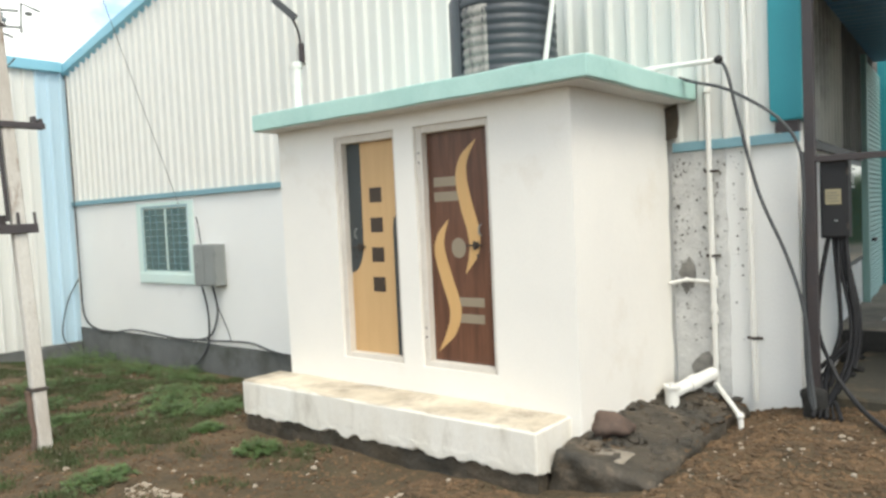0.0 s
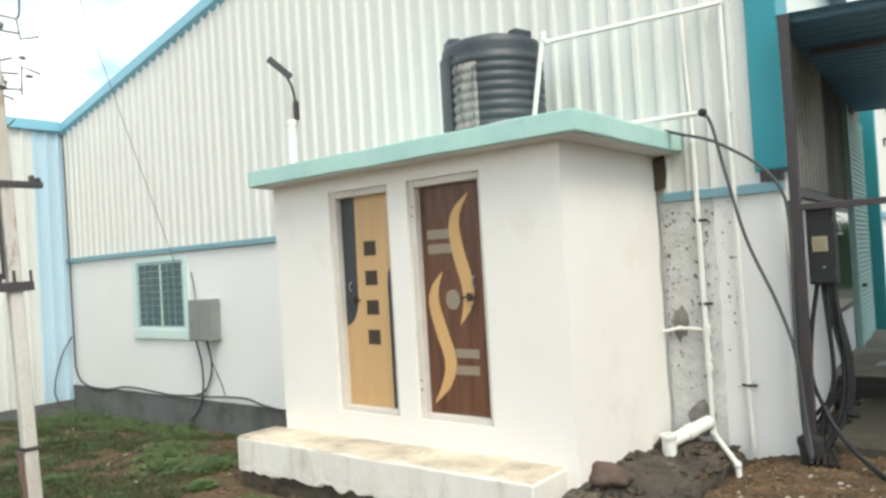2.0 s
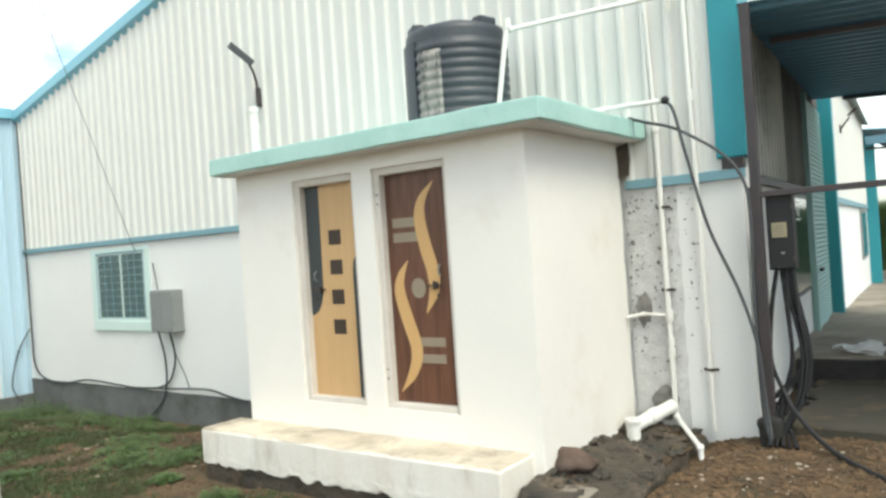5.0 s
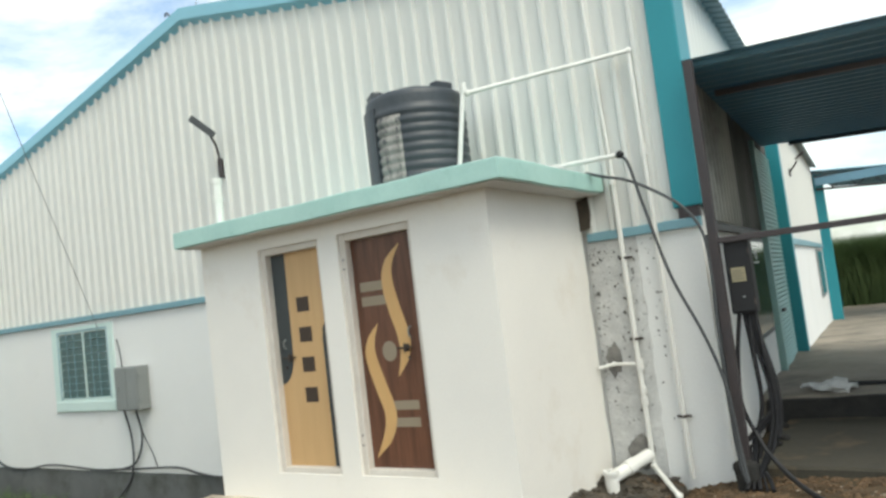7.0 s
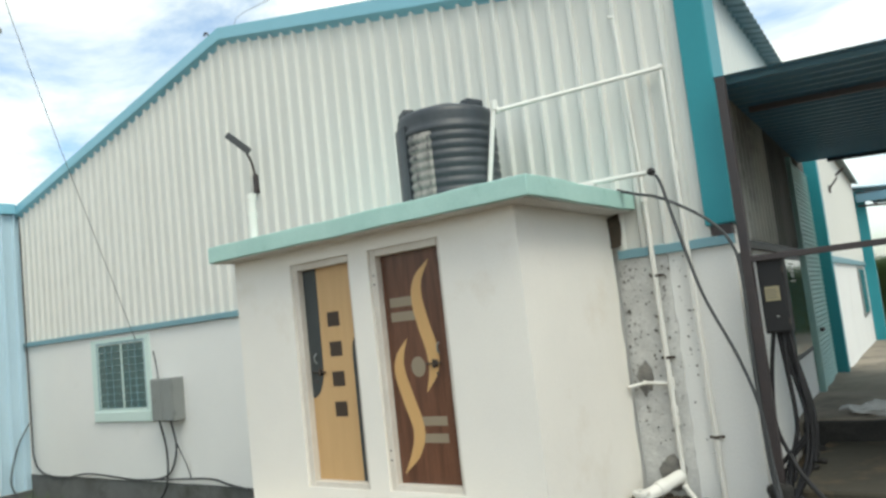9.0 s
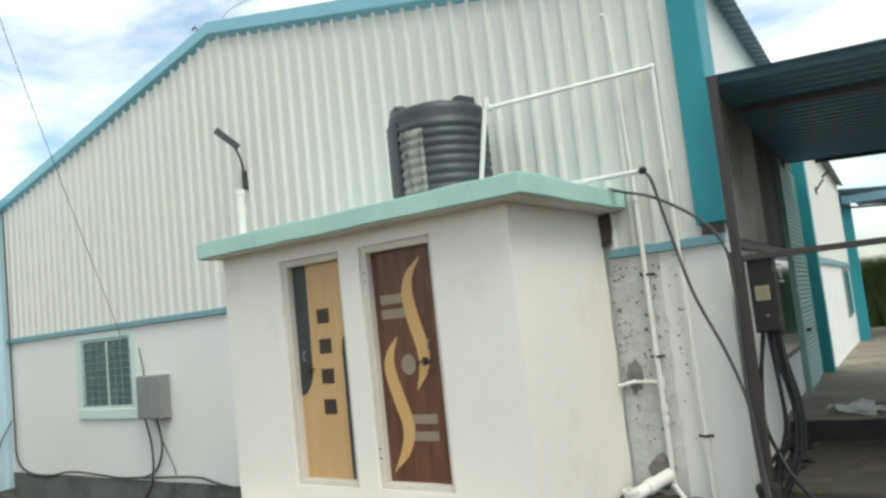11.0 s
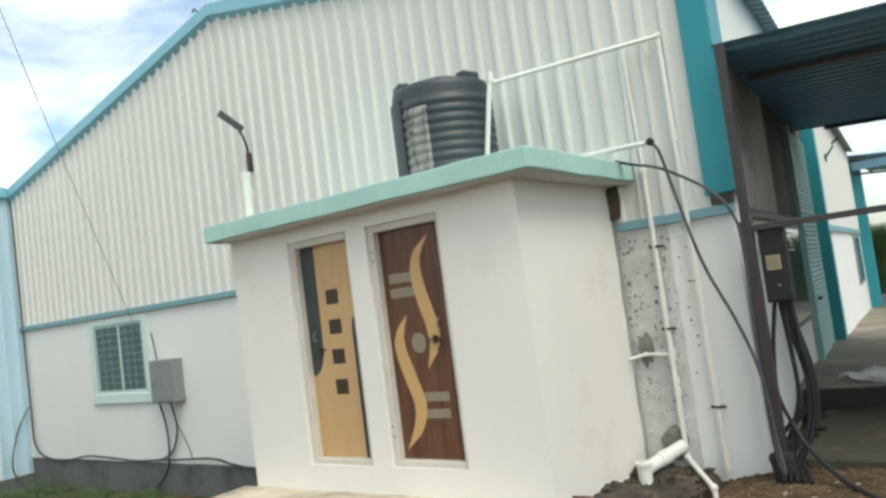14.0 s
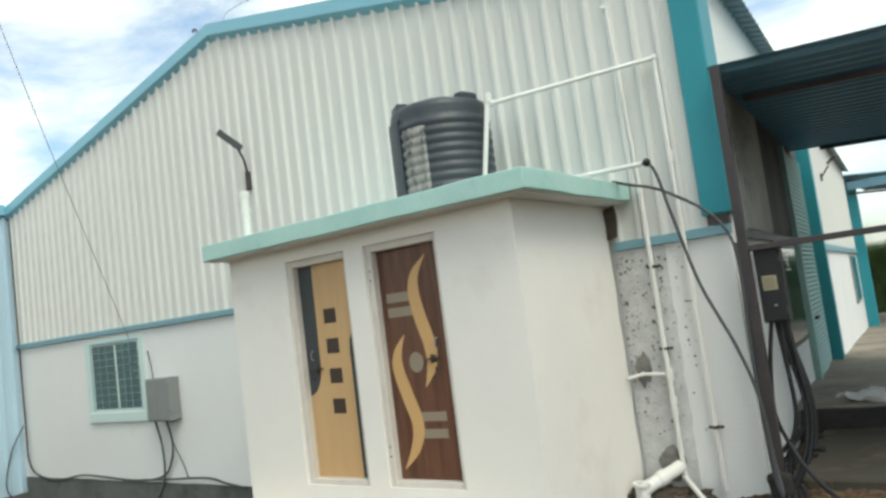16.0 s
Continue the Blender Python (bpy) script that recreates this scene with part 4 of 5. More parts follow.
part("arm", tube(smooth_line([(-5.46, 6.96, 3.78), (-5.46, 6.93, 4.02), (-5.42, 6.86, 4.13), (-5.36, 6.75, 4.20)], 6), 0.016, 8), STEEL_DARK, light, "", True)
part("base_plate", box(-5.50, -5.42, 6.935, 6.985, 3.70, 3.95, 0.005), STEEL_DARK, light)
for z in (3.76, 3.88):
    part("screw", tube([(-5.46, 6.93, z), (-5.46, 6.94, z)], 0.012, 6), IRON, light)
hd = box(-0.20, 0.20, -0.045, 0.045, -0.018, 0.018, 0.014, 2)
hd.transform(look((-5.33, 6.60, 4.31), (-5.51, 6.50, 4.50)) @ Matrix.Rotation(radians(90), 4, "Y"))
part("head", hd, CABLE_GREY, light)

# ---- damp apron and stone beside the block ----
def tee_hollow(x, y):
    """The hollow scoured out round the drain tee."""
    return 0.11 * math.exp(-((x + 0.37) ** 2 + (y - 6.42) ** 2) / 0.035)


bm = box(-0.60, 0.16, 4.85, WALL_Y - 0.05, -0.5, -0.09, 0.05, 2)
roughen(bm, 0.05, 0.045, 3.0)
roughen(bm, 0.05, 0.028, 9.0)
for v in bm.verts:
    if v.co.z > -0.25:
        v.co.z += 0.10 * max(0.0, min(1.0, (0.1 - v.co.x) / 0.7)) - 0.08 * max(0.0, (5.9 - v.co.y)) - tee_hollow(v.co.x, v.co.y)
apron = tagged(new("drain_apron"), "damp black concrete apron sloping beside the block", "apron")
part("bed", bm, MOSS, apron, "", True)
part("dusty_slab", roughen(box(-0.50, -0.10, 4.95, 5.22, -0.30, -0.098, 0.03, 2), 0.04, 0.012, 5.0), CONCRETE, apron, "paler dusty piece of the apron", True)


def rock(size, seed, flat=0.7):
    b = bmesh.new()
    bmesh.ops.create_icosphere(b, subdivisions=3, radius=size)
    for v in b.verts:
        n = noise.noise(v.co / size * 1.3 + Vector((seed * 3.1, seed, 0)))
        v.co *= 1 + 0.45 * n
        v.co.z *= flat
    return b


b = rock(0.17, 4)
b.transform(Matrix.Translation((-0.42, 5.45, -0.02)))
tagged(part("boulder", b, RED_STONE, None, "", True), "brown rough stone against the block side", "stone")

# ---- canopy over the yard ----
canopy = new("canopy")
tagged(canopy, "dark corrugated metal canopy on thin steel posts", "canopy")
CZ = lambda x: 3.535 - (x - 0.6) * 0.055
# the width beyond about x 2.2 is unseen, added to block sky light
bm = ribbed(6.922, 12.76, lambda u: 0.60 if u < 7.3 else 0.50 - SKEW * (u - 7.0), lambda u: 6.5, lambda u, d, h: (h, u, CZ(h) - d))
part("sheet", bm, CANOPY, canopy, "dark blue ribbed sheet")
for y in (8.15, 12.62):
    b = bmesh.new()
    add_box(b, 0.60, 6.45, y - 0.025, y + 0.025, -0.10, -0.046)
    for v in b.verts:
        v.co.z += CZ(v.co.x)
    part("rafter", b, RAFTER if y > 10 else LILAC, canopy)
for x in (2.9, 4.6):
    part("purlin", box(x - 0.03, x + 0.03, 6.86, 12.6, CZ(x) - 0.17, CZ(x) - 0.10), STEEL_DARK, canopy)
for x, y in ((0.697, 6.80), (4.1, 6.80), (4.1, 12.6)):
    part("post", box(x - 0.037, x + 0.037, y - 0.037, y + 0.037, -0.3, CZ(x) - 0.044, 0.004), STEEL_DARK, canopy, "dark square steel post")
part("rail", box(0.66, 4.1, 6.765, 6.815, 1.905, 1.955, 0.004), STEEL_DARK, canopy, "horizontal steel rail")
part("hook", tube([(2.35, 12.7, 3.43), (2.35, 12.7, 3.36)], 0.03, 6), STEEL_DARK, canopy)

# electrical panel on the post with cables
panel = new("distribution_box")
tagged(panel, "black electrical box with a pale label on the post", "electrical box")
part("body", box(0.757, 0.955, 6.81, 6.95, 1.31, 1.925, 0.012, 2), RUBBER, panel)
part("door", box(0.767, 0.945, 6.802, 6.812, 1.325, 1.91, 0.004), RUBBER, panel, "black enamelled box door")
lab = part("label_plate", box(0.797, 0.908, 6.795, 6.801, 1.572, 1.69, 0.001), PAPER, panel, "pale yellowed label")
for k in range(4):
    part("text_bar", box(0.808, 0.896 - 0.012 * (k % 2), 6.7932, 6.7948, 1.592 + k * 0.022, 1.602 + k * 0.022), INK, lab)
part("knob", lathe([(0.012, 0), (0.012, 0.012)], (0.87, 6.798, 1.44), 10), BOX_GREY, panel)
for z in (1.40, 1.82):
    part("hinge", box(0.944, 0.958, 6.80, 6.815, z - 0.025, z + 0.025, 0.002), IRON, panel)
for i, (x, dx) in enumerate(((0.80, -0.06), (0.83, 0.03), (0.87, 0.0), (0.90, 0.06), (0.92, 0.03))):
    cable("cable", [(x, 6.87, 1.32), (x + dx, 6.85, 0.95), (x + dx * 1.4, 6.86, 0.55), (x - 0.06 * i + 0.02, 6.84, 0.22), (0.73 + 0.03 * i, 6.75, 0.02), (0.72 + 0.05 * i, 6.6, -0.07)], 0.012 if i % 2 else 0.018, RUBBER, "thick black cable hanging from the electrical box")
for dx, low in ((0.0, 0.02), (0.035, 0.0), (0.06, 0.04)):
    cable("cable", [(0.85 + dx * 0.5, 6.88, 1.32), (0.90 + dx, 6.87, 0.98), (0.95 + dx, 6.86, 0.66), (0.92 + dx, 6.84, 0.34), (0.84 + dx * 0.6, 6.78, 0.10 + low), (0.79, 6.72, -0.02)], 0.017, RUBBER, "black cable bulging from the electrical box to the post foot")
cable("cable", [(0.80, 6.8, 0.35), (0.90, 6.72, 0.19), (1.1, 6.55, 0.02), (1.35, 6.25, -0.04), (1.8, 5.75, -0.04), (2.6, 5.2, -0.04)], 0.019, RUBBER, "black cable running off over the gravel")
cable("cable", [(0.62, 6.90, 2.0), (0.62, 6.90, 1.2), (0.625, 6.90, 0.4), (0.64, 6.87, 0.02)], 0.014, CABLE_GREY, "thin cable down the wall corner")
cable("cable", [(0.595, 6.95, 2.05), (0.595, 6.95, 1.1), (0.60, 6.94, 0.3), (0.62, 6.90, 0.0)], 0.010, PVC, "thin pale conduit down the wall corner")
b = roughen(box(0.60, 0.80, 6.68, 6.86, -0.25, 0.13, 0.05, 2), 0.05, 0.06, 6.0)
tagged(part("post_footing", b, SOOT_SHADE, None, "", True), "blackened rubble footing round the post", "footing")

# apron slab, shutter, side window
tagged(part("yard_slab", roughen(box(0.66, 6.45, 6.98, 9.15, -0.25, 0.02, 0.02), 0.5, 0.02, 1.2), YARD_SHADED), "dusty concrete slab darkened for the shade under the canopy", "slab", kind="structure")
rise = roughen(box(-0.05, 6.40, 9.08, 14.2, -0.3, 0.25, 0.04, 2), 0.22, 0.035, 1.6)
tagged(part("loading_platform", rise, CONCRETE, None, "", True), "raised dusty concrete platform before the shutter", "platform", kind="structure")
# black strip before the platform face, shade put into its colour
tagged(part("platform_edge", roughen(box(0.45, 6.40, 9.02, 9.10, -0.2, 0.235, 0.01), 0.12, 0.03, 3.0), SOOT_SHADE), "broken edge of the platform blackened for shade", "edge", kind="structure")
shutter = new("shutter_1")
tagged(shutter, "closed pale teal rolling shutter in the side wall", "shutter", kind="structure")
for k in range(49):
    zz = 0.24 + k * 0.065
    b = bmesh.new()
    add_tube(b, [(RIGHT_X + 0.03, 11.45, zz), (RIGHT_X + 0.03, 13.40, zz)], 0.036, 6)
    part("slat", b, SHUTTER_MAT, shutter)
part("guide", box(RIGHT_X + 0.003, RIGHT_X + 0.085, 11.30, 11.44, 0.2, 3.42, 0.006), SHUTTER_MAT, shutter, "pale green guide channel")
part("handle", box(RIGHT_X + 0.066, RIGHT_X + 0.11, 11.85, 12.1, 1.0, 1.04), STEEL_DARK, shutter)
swing(shutter)
sidewin = new("window_2")
tagged(sidewin, "dark teal board window in the side wall", "window", kind="structure")
part("window_frame", box(RIGHT_X + 0.002, RIGHT_X + 0.05, 9.35, 10.95, 0.82, 2.05, 0.01), RAFTER, sidewin)
part("pane", box(RIGHT_X + 0.05, RIGHT_X + 0.056, 9.42, 10.88, 0.89, 1.98), GLASS_DARK, sidewin)
for k, (y0, z0, h) in enumerate(((9.75, 1.92, 0.02), (9.70, 1.84, 0.02), (9.88, 1.78, 0.09), (10.02, 1.76, 0.12), (9.78, 1.72, 0.02))):
    part("scrawl_bar", box(RIGHT_X + 0.057, RIGHT_X + 0.06, y0, y0 + (0.42 if h < 0.05 else 0.05), z0, z0 + h), PVC, sidewin)
swing(sidewin)

# wall lamp arm on the side wall
arm = new("wall_lamp")
tagged(arm, "thin dark lamp arm standing out from the side wall", "lamp")
part("bracket", box(RIGHT_X + 0.03, RIGHT_X + 0.06, 17.80, 18.00, 3.52, 3.68, 0.01), STEEL_DARK, arm)
part("arm", tube([(RIGHT_X + 0.04, 17.90, 3.60), (RIGHT_X + 0.22, 17.85, 3.82)], 0.018, 6), STEEL_DARK, arm)
part("head", box(RIGHT_X + 0.20, RIGHT_X + 0.42, 17.80, 17.90, 3.84, 3.88, 0.012), STEEL_DARK, arm)
arm.children[2].data.transform(Matrix.Translation((RIGHT_X + 0.20, 17.85, 3.84)) @ Matrix.Rotation(radians(-38), 4, "Y") @ Matrix.Translation((-RIGHT_X - 0.20, -17.85, -3.84)))
swing(arm)

# far canopy and its truss
far = new("far_canopy")
tagged(far, "second metal canopy with a thin truss farther along", "canopy")
FX = -0.75
part("sheet", ribbed(27.0, 34.0, lambda u: FX - 0.2, lambda u: 6.0, lambda u, d, h: (h, u, 4.50 + d - (h - FX) * 0.10)), CANOPY, far)
for zz, r in ((4.30, 0.06), (3.92, 0.035)):
    part("chord", tube([(FX, 27.1, zz), (6.0, 27.1, zz - 0.55)], r, 6), STEEL_DARK, far)
for k in range(9):
    x = FX + 0.15 + k * 0.7
    drop = (x - FX) * 0.082
    part("web", tube([(x, 27.1, 4.28 - drop), (x + 0.35, 27.1, 3.92 - drop), (x + 0.7, 27.1, 4.24 - drop)], 0.022, 5), STEEL_DARK, far)
part("fascia", box(FX, 6.0, 26.96, 27.0, 4.02, 4.28), CANOPY, far)
part("post", box(5.9, 6.0, 27.0, 27.1, -0.6, 3.9), STEEL_DARK, far)

# crumpled sack on the rise
b = rock(0.17, 9, 0.22)
for v in b.verts:
    v.co += noise.noise_vector(v.co * 11) * 0.075 + noise.noise_vector(v.co * 27) * 0.03
    v.co.x *= 1.35
b.transform(Matrix.Translation((1.06, 9.45, 0.285)))
tagged(part("plastic_sack", b, PLASTIC_BAG), "crumpled white plastic sack on the platform", "sack")
cable("cable", [(1.15, 9.62, 0.29), (1.7, 9.7, 0.275), (2.6, 9.75, 0.27), (3.5, 9.75, 0.27)], 0.025, RUBBER, "black cable lying across the platform")
rnd_bits = random.Random(77)
for k in range(5):
    bx, by = 0.76 + 0.06 * (k % 3) + rnd_bits.uniform(-0.03, 0.03), 7.5 + 0.27 * k
    lump = rock(rnd_bits.uniform(0.03, 0.065), 20 + k, 0.6)
    lump.transform(Matrix.Translation((bx - SKEW * (by - 7), by, 0.035)))
    tagged(part("rubble_lump", lump, SOOT_SHADE, None, "", True), "dark dirty lump lying along the wall foot", "rubble", group="lumps along the wall foot")

# ---- service pole with brackets and insulators ----
pole = new("service_pole")
tagged(pole, "weathered cement service pole with steel brackets", "utility pole")
PX, PY = -5.27, 3.355
bm = bmesh.new()
add_box(bm, PX - 0.055, PX + 0.055, PY - 0.062, PY + 0.062, -0.6, 4.62, 0.012)
for v in bm.verts:
    f = 1 - 0.10 * (v.co.z + 0.6) / 5.2
    v.co.x = PX + (v.co.x - PX) * f
    v.co.y = PY + (v.co.y - PY) * f
part("shaft", bm, POLE_MAT, pole)
part("stub", roughen(box(PX - 0.02, PX + 0.02, PY - 0.115, PY - 0.066, -0.6, 0.14, 0.012), 0.08, 0.022, 6.0), RED_STONE, pole, "rusty brown stub strapped to the pole")
for z in (0.13, 3.62):
    part("band", box(PX - 0.068, PX + 0.068, PY - 0.078, PY + 0.078, z, z + 0.035, 0.005), IRON, pole)
part("clamp", box(PX - 0.07, PX + 0.085, PY - 0.19, PY + 0.15, 1.63, 1.72, 0.005), STEEL_DARK, pole, "dark steel channel clamp")
for y in (-0.02, 0.13):
    part("clamp_tab", box(PX + 0.062, PX + 0.080, PY + y - 0.012, PY + y + 0.012, 1.715, 1.83, 0.003), STEEL_DARK, pole)
part("platform", box(PX - 0.62, PX - 0.065, PY - 0.95, PY - 0.075, 1.69, 1.81, 0.006), STEEL_DARK, pole, "dark steel platform beam")
part("bracket", box(PX - 0.03, PX + 0.07, PY - 0.24, PY + 0.33, 2.645, 2.705, 0.004), STEEL_DARK, pole, "dark steel channel bracket")
part("bracket_tip", box(PX - 0.03, PX + 0.05, PY + 0.23, PY + 0.26, 2.70, 2.77, 0.004), STEEL_DARK, pole)
part("bracket_tip", box(PX - 0.03, PX + 0.05, PY + 0.29, PY + 0.32, 2.70, 2.75, 0.004), STEEL_DARK, pole)
part("conduit", tube([(PX + 0.03, PY - 0.095, 1.75), (PX + 0.03, PY - 0.095, 3.3), (PX, PY - 0.09, 4.6)], 0.018, 6), STEEL_DARK, pole)
part("head_channel", box(PX - 0.04, PX + 0.04, PY - 0.05, PY + 0.01, 4.62, 7.4, 0.004), STEEL_DARK, pole, "dark steel channel carrying the fittings")

lean = Matrix.Identity(4)
lean[0][2] = -0.10
lean[1][2] = -0.004
for child in pole.children:
    child.data.transform(Matrix.Translation((0, 0, -0.4)) @ lean @ Matrix.Translation((0, 0, 0.4)))


def insulator_string(a, b, radius, discs):
    """A ribbed porcelain insulator between two points."""
    a, b = Vector(a), Vector(b)
    turn = (b - a).to_track_quat("Z", "Y").to_matrix().to_4x4()
    length = (b - a).length
    prof_i = [(radius * 0.35, 0.0)]
    for k in range(discs):
        h = length * (k + 0.5) / discs
        prof_i += [(radius * 0.45, h - length * 0.32 / discs), (radius, h - length * 0.1 / discs), (radius * 0.92, h + length * 0.12 / discs), (radius * 0.4, h + length * 0.3 / discs)]
    prof_i += [(radius * 0.35, length)]
    bm_i = lathe(prof_i, (0, 0, 0), 14)
    bm_i.transform(Matrix.Translation(a) @ turn)
    return bm_i


HX = -5.75
for a, b, r, n in (((HX, 3.36, 5.53), (HX, 3.63, 5.58), 0.060, 5), ((HX, 3.32, 4.96), (HX, 3.62, 4.96), 0.060, 6), ((HX, 3.36, 5.72), (HX, 3.68, 5.75), 0.042, 4), ((HX - 0.05, 3.36, 4.27), (HX - 0.05, 3.48, 4.33), 0.055, 2), ((HX, 3.41, 3.79), (HX, 3.47, 3.70), 0.035, 2)):
    part("insulator", insulator_string(a, b, r, n), PORCELAIN, pole, "grey-blue ribbed porcelain insulator", True)
for pts, r in (([(HX, 3.62, 5.60), (HX, 3.78, 5.42), (HX, 3.92, 5.27)], 0.021), ([(HX, 3.92, 5.27), (HX, 3.80, 5.12), (HX, 3.65, 4.95)], 0.014),
               ([(HX, 3.35, 5.20), (HX, 3.48, 5.10), (HX, 3.63, 4.90)], 0.018), ([(HX, 3.66, 4.90), (HX, 3.50, 4.78), (HX, 3.36, 4.68)], 0.014)):
    part("switch_arm", tube(pts, r, 6), BOX_GREY, pole, "weathered steel switch arm")
for pts in ([(HX, 3.84, 5.31), (HX, 3.79, 5.23), (HX, 3.66, 5.19), (HX, 3.62, 5.11), (HX, 3.62, 4.96)], [(HX, 3.53, 4.95), (HX, 3.52, 4.86), (HX, 3.45, 4.76), (HX, 3.38, 4.79), (HX, 3.36, 4.88)],
            [(HX, 3.61, 4.88), (HX, 3.625, 4.70), (HX, 3.62, 4.46), (HX, 3.59, 4.39)], [(HX, 3.71, 5.74), (HX, 3.72, 5.64), (HX, 3.66, 5.60)]):
    part("jumper_wire", tube(smooth_line(pts, 5), 0.011, 5), CABLE_GREY, pole)
for pts in ([(HX, 3.36, 4.395), (HX, 3.59, 4.39), (HX, 3.62, 4.19), (HX, 3.80, 4.25)], [(HX, 3.36, 4.24), (HX, 3.60, 4.245)], [(HX, 3.38, 3.81), (HX, 3.59, 3.83)], [(HX, 3.38, 3.65), (HX, 3.605, 3.67)],
            [(HX, 3.80, 3.86), (HX, 3.62, 3.91), (HX, 3.61, 3.62)], [(HX, 3.40, 3.93), (HX, 3.53, 3.98)], [(HX, 3.40, 3.60), (HX, 3.53, 3.56)]):
    part("cradle", tube(pts, 0.013, 5), BOX_GREY, pole, "thin bent steel cradle")
for y, z in ((3.63, 4.0), (3.69, 3.82)):
    s = bmesh.new()
    bmesh.ops.create_uvsphere(s, u_segments=10, v_segments=7, radius=0.026)
    s.transform(Matrix.Translation((HX, y, z)) @ Matrix.Diagonal((1.3, 1.6, 0.8, 1)))
    part("spool", s, BOX_GREY, pole, "grey spool insulator", True)
part("jumper_wire", tube(smooth_line([(HX, 3.40, 3.26), (HX, 3.47, 3.29), (HX, 3.53, 3.36)], 4), 0.008, 5), CABLE_GREY, pole)


transformer = new("transformer")
tagged(transformer, "dark blue finned transformer on the pole platform", "transformer")
part("tank", box(-6.02, -5.60, 2.62, 3.21, 1.812, 2.60, 0.02, 2), NAVY, transformer)
for k in range(6):
    part("fin", box(-5.602, -5.54, 2.66 + k * 0.095, 2.68 + k * 0.095, 1.90, 2.52, 0.004), NAVY, transformer)
part("lid", box(-6.05, -5.57, 2.59, 3.24, 2.60, 2.635, 0.008), NAVY, transformer)


# ---- loose ground cover ----
def scatter_mesh(name, mat, label, category, maker):
    verts, faces = maker()
    me = bpy.data.meshes.new(name)
    me.from_pydata(verts, [], faces)
    me.materials.append(mat)
    ob = new(name, me)
    return tagged(ob, label, category, kind="stuff")


def pebbles(count, area, smin, smax, seed, keep=lambda x, y: True, height=ground_top):
    def make():
        rnd = random.Random(seed)
        verts, faces = [], []
        g = (1 + 5 ** 0.5) / 2
        base = [Vector(p).normalized() for p in ((-1, g, 0), (1, g, 0), (-1, -g, 0), (1, -g, 0), (0, -1, g), (0, 1, g), (0, -1, -g), (0, 1, -g), (g, 0, -1), (g, 0, 1), (-g, 0, -1), (-g, 0, 1))]
        tri = [(0, 11, 5), (0, 5, 1), (0, 1, 7), (0, 7, 10), (0, 10, 11), (1, 5, 9), (5, 11, 4), (11, 10, 2), (10, 7, 6), (7, 1, 8),
               (3, 9, 4), (3, 4, 2), (3, 2, 6), (3, 6, 8), (3, 8, 9), (4, 9, 5), (2, 4, 11), (6, 2, 10), (8, 6, 7), (9, 8, 1)]
        while count > len(verts) // 12:
            x, y = rnd.uniform(*area[:2]), rnd.uniform(*area[2:])
            if not keep(x, y):
                continue
            s = smin + (smax - smin) * rnd.random() ** 3
            a = rnd.uniform(0, 6.28)
            z = height(x, y) + s * 0.15
            k = len(verts)
            for p in base:
                r = s * rnd.uniform(0.7, 1.2)
                px, py = p[0] * r * 1.25, p[1] * r * 0.85
                verts.append((x + px * math.cos(a) - py * math.sin(a), y + px * math.sin(a) + py * math.cos(a), z + p[2] * r * 0.6))
            faces += [tuple(k + i for i in t) for t in tri]
        return verts, faces
    return make


def grassy(x, y):
    n = noise.noise((x * 0.7, y * 0.7, 8)) + 0.7 * noise.noise((x * 2.6, y * 2.6, 1))
    return n > -0.12 + 1.10 * random.Random(int(x * 977) + int(y * 7919)).random() and not (-4.1 < x < -0.5 and y > 4.65)


def blades(count, area, hmin, hmax, seed, keep, width=0.006):
    def make():
        rnd = random.Random(seed)
        verts, faces = [], []
        n = 0
        while n < count:
            x, y = rnd.uniform(*area[:2]), rnd.uniform(*area[2:])
            if not keep(x, y):
                continue
            z = ground_top(x, y)
            for _ in range(7):
                a, h = rnd.uniform(0, 6.28), rnd.uniform(hmin, hmax)
                bx, by = x + rnd.gauss(0, 0.03), y + rnd.gauss(0, 0.03)
                lx, ly = math.cos(a) * h * 0.6, math.sin(a) * h * 0.6
                wx, wy = -math.sin(a) * width, math.cos(a) * width
                k = len(verts)
                verts += [(bx - wx, by - wy, z - 0.01), (bx + wx, by + wy, z - 0.01), (bx + lx * 0.4 + wx * 0.8, by + ly * 0.4 + wy * 0.8, z + h * 0.7),
                          (bx + lx * 0.4 - wx * 0.8, by + ly * 0.4 - wy * 0.8, z + h * 0.7), (bx + lx, by + ly, z + h)]
                faces += [(k, k + 1, k + 2, k + 3), (k + 3, k + 2, k + 4)]
            n += 1
        return verts, faces
    return make


off_block = lambda x, y: not (-4.05 < x < 0.1 and y > 4.7)
scatter_mesh("gravel", PEBBLE, "loose brown gravel over the yard", "gravel", pebbles(30000, (-1.6, 3.0, 3.0, 7.0), 0.004, 0.027, 5, off_block))
scatter_mesh("gravel_patch", PEBBLE, "loose brown gravel among the grass", "gravel", pebbles(22000, (-9.5, -0.8, 2.2, 6.6), 0.004, 0.026, 6, off_block))
scatter_mesh("pale_stones", STONE, "scattered pale stones on the soil", "stones", pebbles(620, (-10, 3.0, 2.6, 6.9), 0.006, 0.036, 7, off_block))
scatter_mesh("grass", GRASS, "low green grass in patches", "grass", blades(15000, (-12.2, -2.6, 2.0, 6.9), 0.010, 0.06, 8, grassy, 0.003))


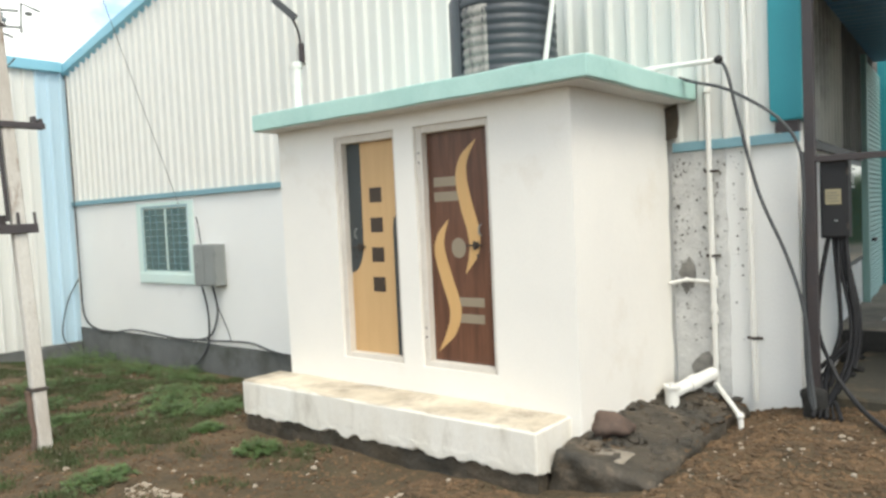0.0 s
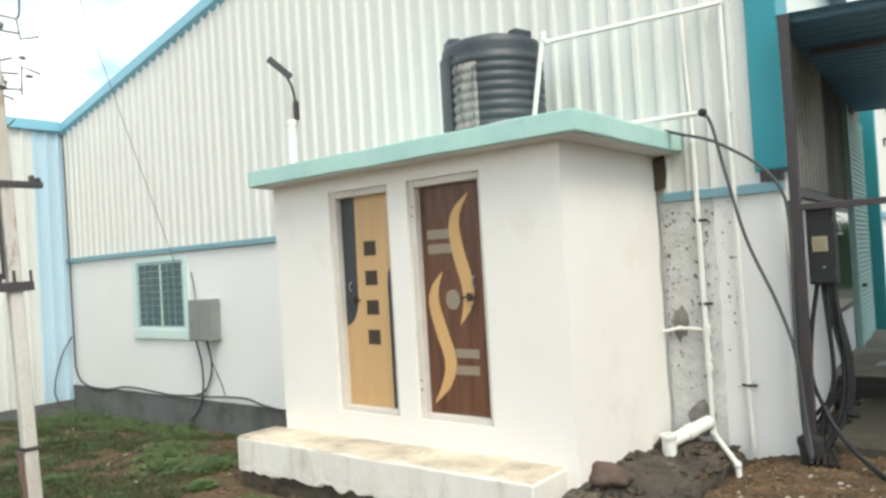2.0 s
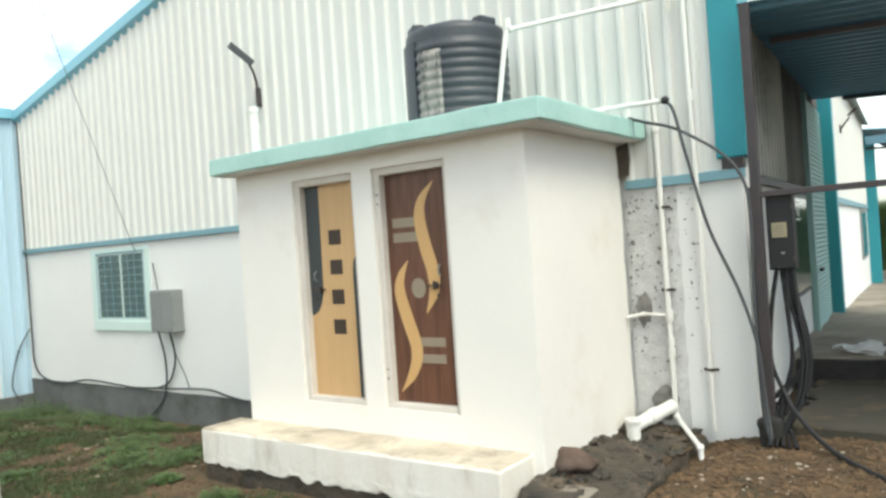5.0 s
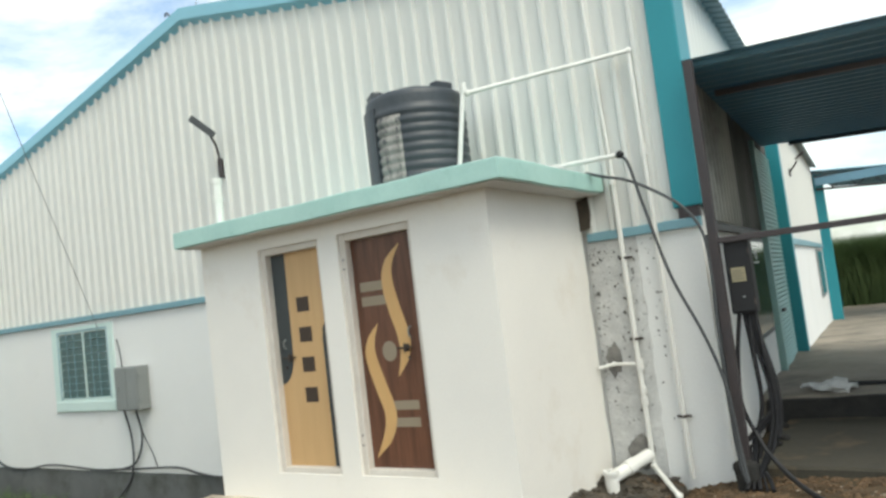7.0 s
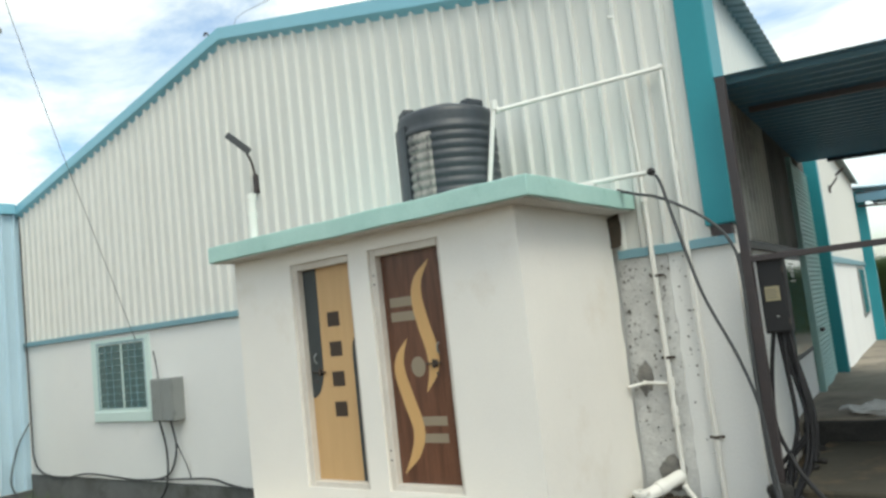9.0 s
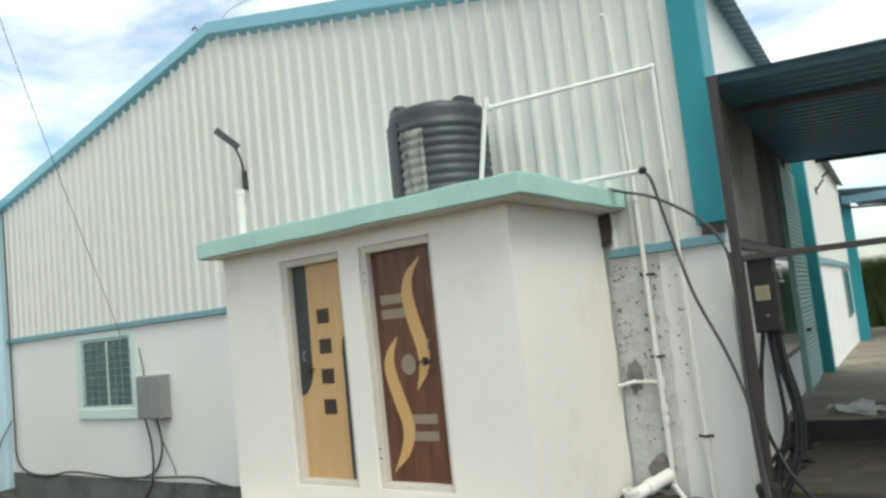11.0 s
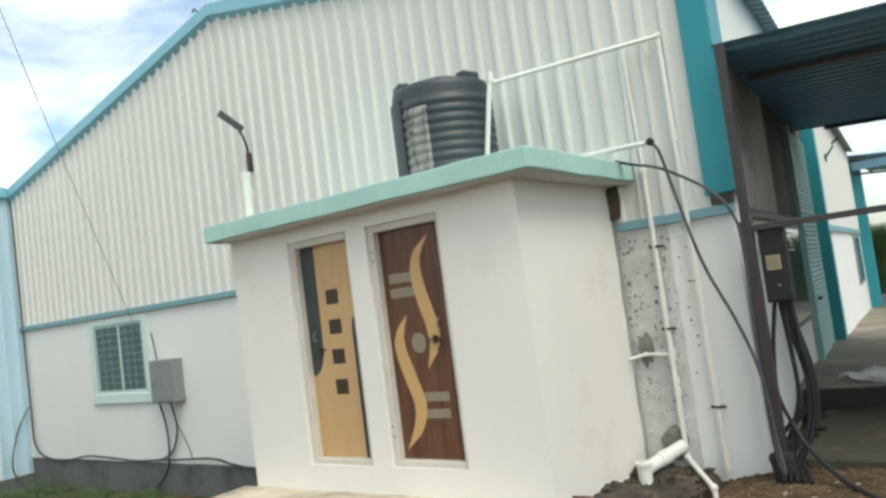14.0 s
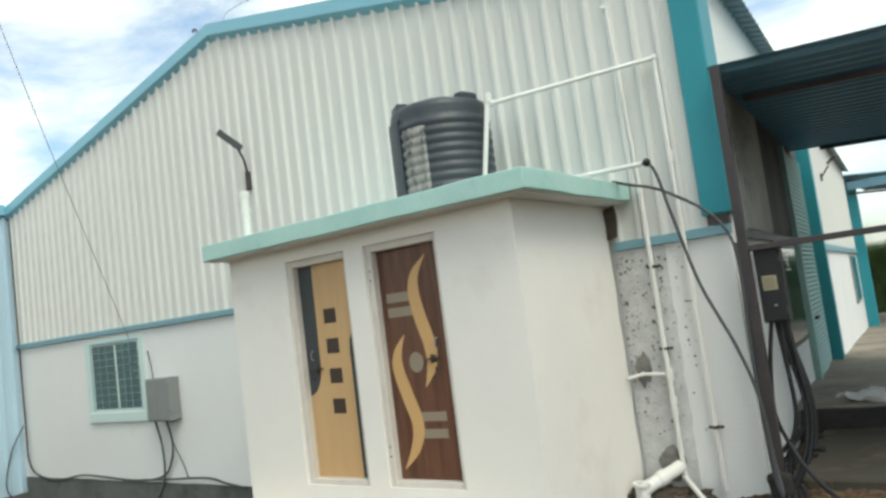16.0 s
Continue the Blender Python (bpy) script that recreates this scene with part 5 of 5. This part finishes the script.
def weed(cx, cy, spread, tall, seed):
    """A low leafy weed: stems with many small broad leaves."""
    rnd = random.Random(seed)
    verts, faces = [], []
    for _ in range(int(70 + 260 * spread)):
        a, d = rnd.uniform(0, 6.283), spread * rnd.random() ** 0.7
        x, y = cx + d * math.cos(a), cy + d * math.sin(a)
        h = tall * rnd.uniform(0.25, 1.0) * (1 - 0.5 * d / spread)
        z = ground_top(x, y)
        k = len(verts)
        verts += [(x - 0.002, y, z - 0.02), (x + 0.002, y, z - 0.02), (x, y, z + h)]
        faces.append((k, k + 1, k + 2))
        for _ in range(9):
            q, size, hz = rnd.uniform(0, 6.283), rnd.uniform(0.010, 0.026), z + h * rnd.uniform(0.35, 1.0)
            ux, uy, up = math.cos(q) * size, math.sin(q) * size, rnd.uniform(-0.2, 0.7) * size
            k = len(verts)
            verts += [(x, y, hz), (x + ux - uy * 0.45, y + uy + ux * 0.45, hz + up * 0.6), (x + 2 * ux, y + 2 * uy, hz + up), (x + ux + uy * 0.45, y + uy - ux * 0.45, hz + up * 0.6)]
            faces.append((k, k + 1, k + 2, k + 3))
    me = bpy.data.meshes.new("weed")
    me.from_pydata(verts, [], faces)
    me.materials.append(WEED)
    return new("weed", me)


for k, (cx, cy, spread, tall) in enumerate(((-5.35, 4.75, 0.40, 0.17), (-4.85, 5.05, 0.34, 0.16), (-5.9, 5.1, 0.42, 0.14), (-6.6, 5.6, 0.45, 0.15), (-3.30, 4.35, 0.20, 0.16), (-4.30, 4.5, 0.16, 0.10), (-7.6, 6.3, 0.45, 0.18),
                                            (-9.0, 6.2, 0.55, 0.20), (-9.9, 6.4, 0.55, 0.34), (-11.3, 6.5, 0.6, 0.40), (-10.6, 5.9, 0.5, 0.26), (-8.3, 6.55, 0.4, 0.22), (-3.75, 3.15, 0.30, 0.10), (-7.2, 4.0, 0.5, 0.12), (-8.6, 4.6, 0.5, 0.14), (-6.2, 3.9, 0.30, 0.09))):
    tagged(weed(cx, cy, spread, tall, 40 + k), "low leafy green weed growing in the soil", "weed", group="weeds in the yard")
scatter_mesh("broken_stone", STONE, "heap of broken pale stone and plaster on the soil", "rubble", pebbles(160, (-3.35, -2.8, 3.1, 3.32), 0.006, 0.024, 15))
scatter_mesh("cane_field", CANE, "tall green cane field beyond the yard", "field", blades(9000, (-3.0, 9.0, 37.5, 46.0), 1.7, 3.3, 10, lambda x, y: True, 0.022))


def apron_z(x, y):
    return -0.10 + 0.10 * max(0.0, min(1.0, (0.1 - x) / 0.7)) - 0.08 * max(0.0, 5.9 - y) - tee_hollow(x, y)


scatter_mesh("pale_chips", STONE, "pale chips of plaster on the gravel", "chips", pebbles(150, (0.1, 2.4, 4.3, 6.8), 0.008, 0.026, 17))
scatter_mesh("rubble", MOSS, "dark damp rubble over the apron", "rubble", pebbles(900, (-0.52, 0.12, 4.95, 6.9), 0.008, 0.055, 12, height=apron_z))
scatter_mesh("grit", PEBBLE, "brown grit spilled over the apron", "grit", pebbles(1200, (-0.50, 0.16, 4.9, 6.9), 0.004, 0.018, 13, lambda x, y: noise.noise((x * 3, y * 3, 5)) > -0.05, apron_z))
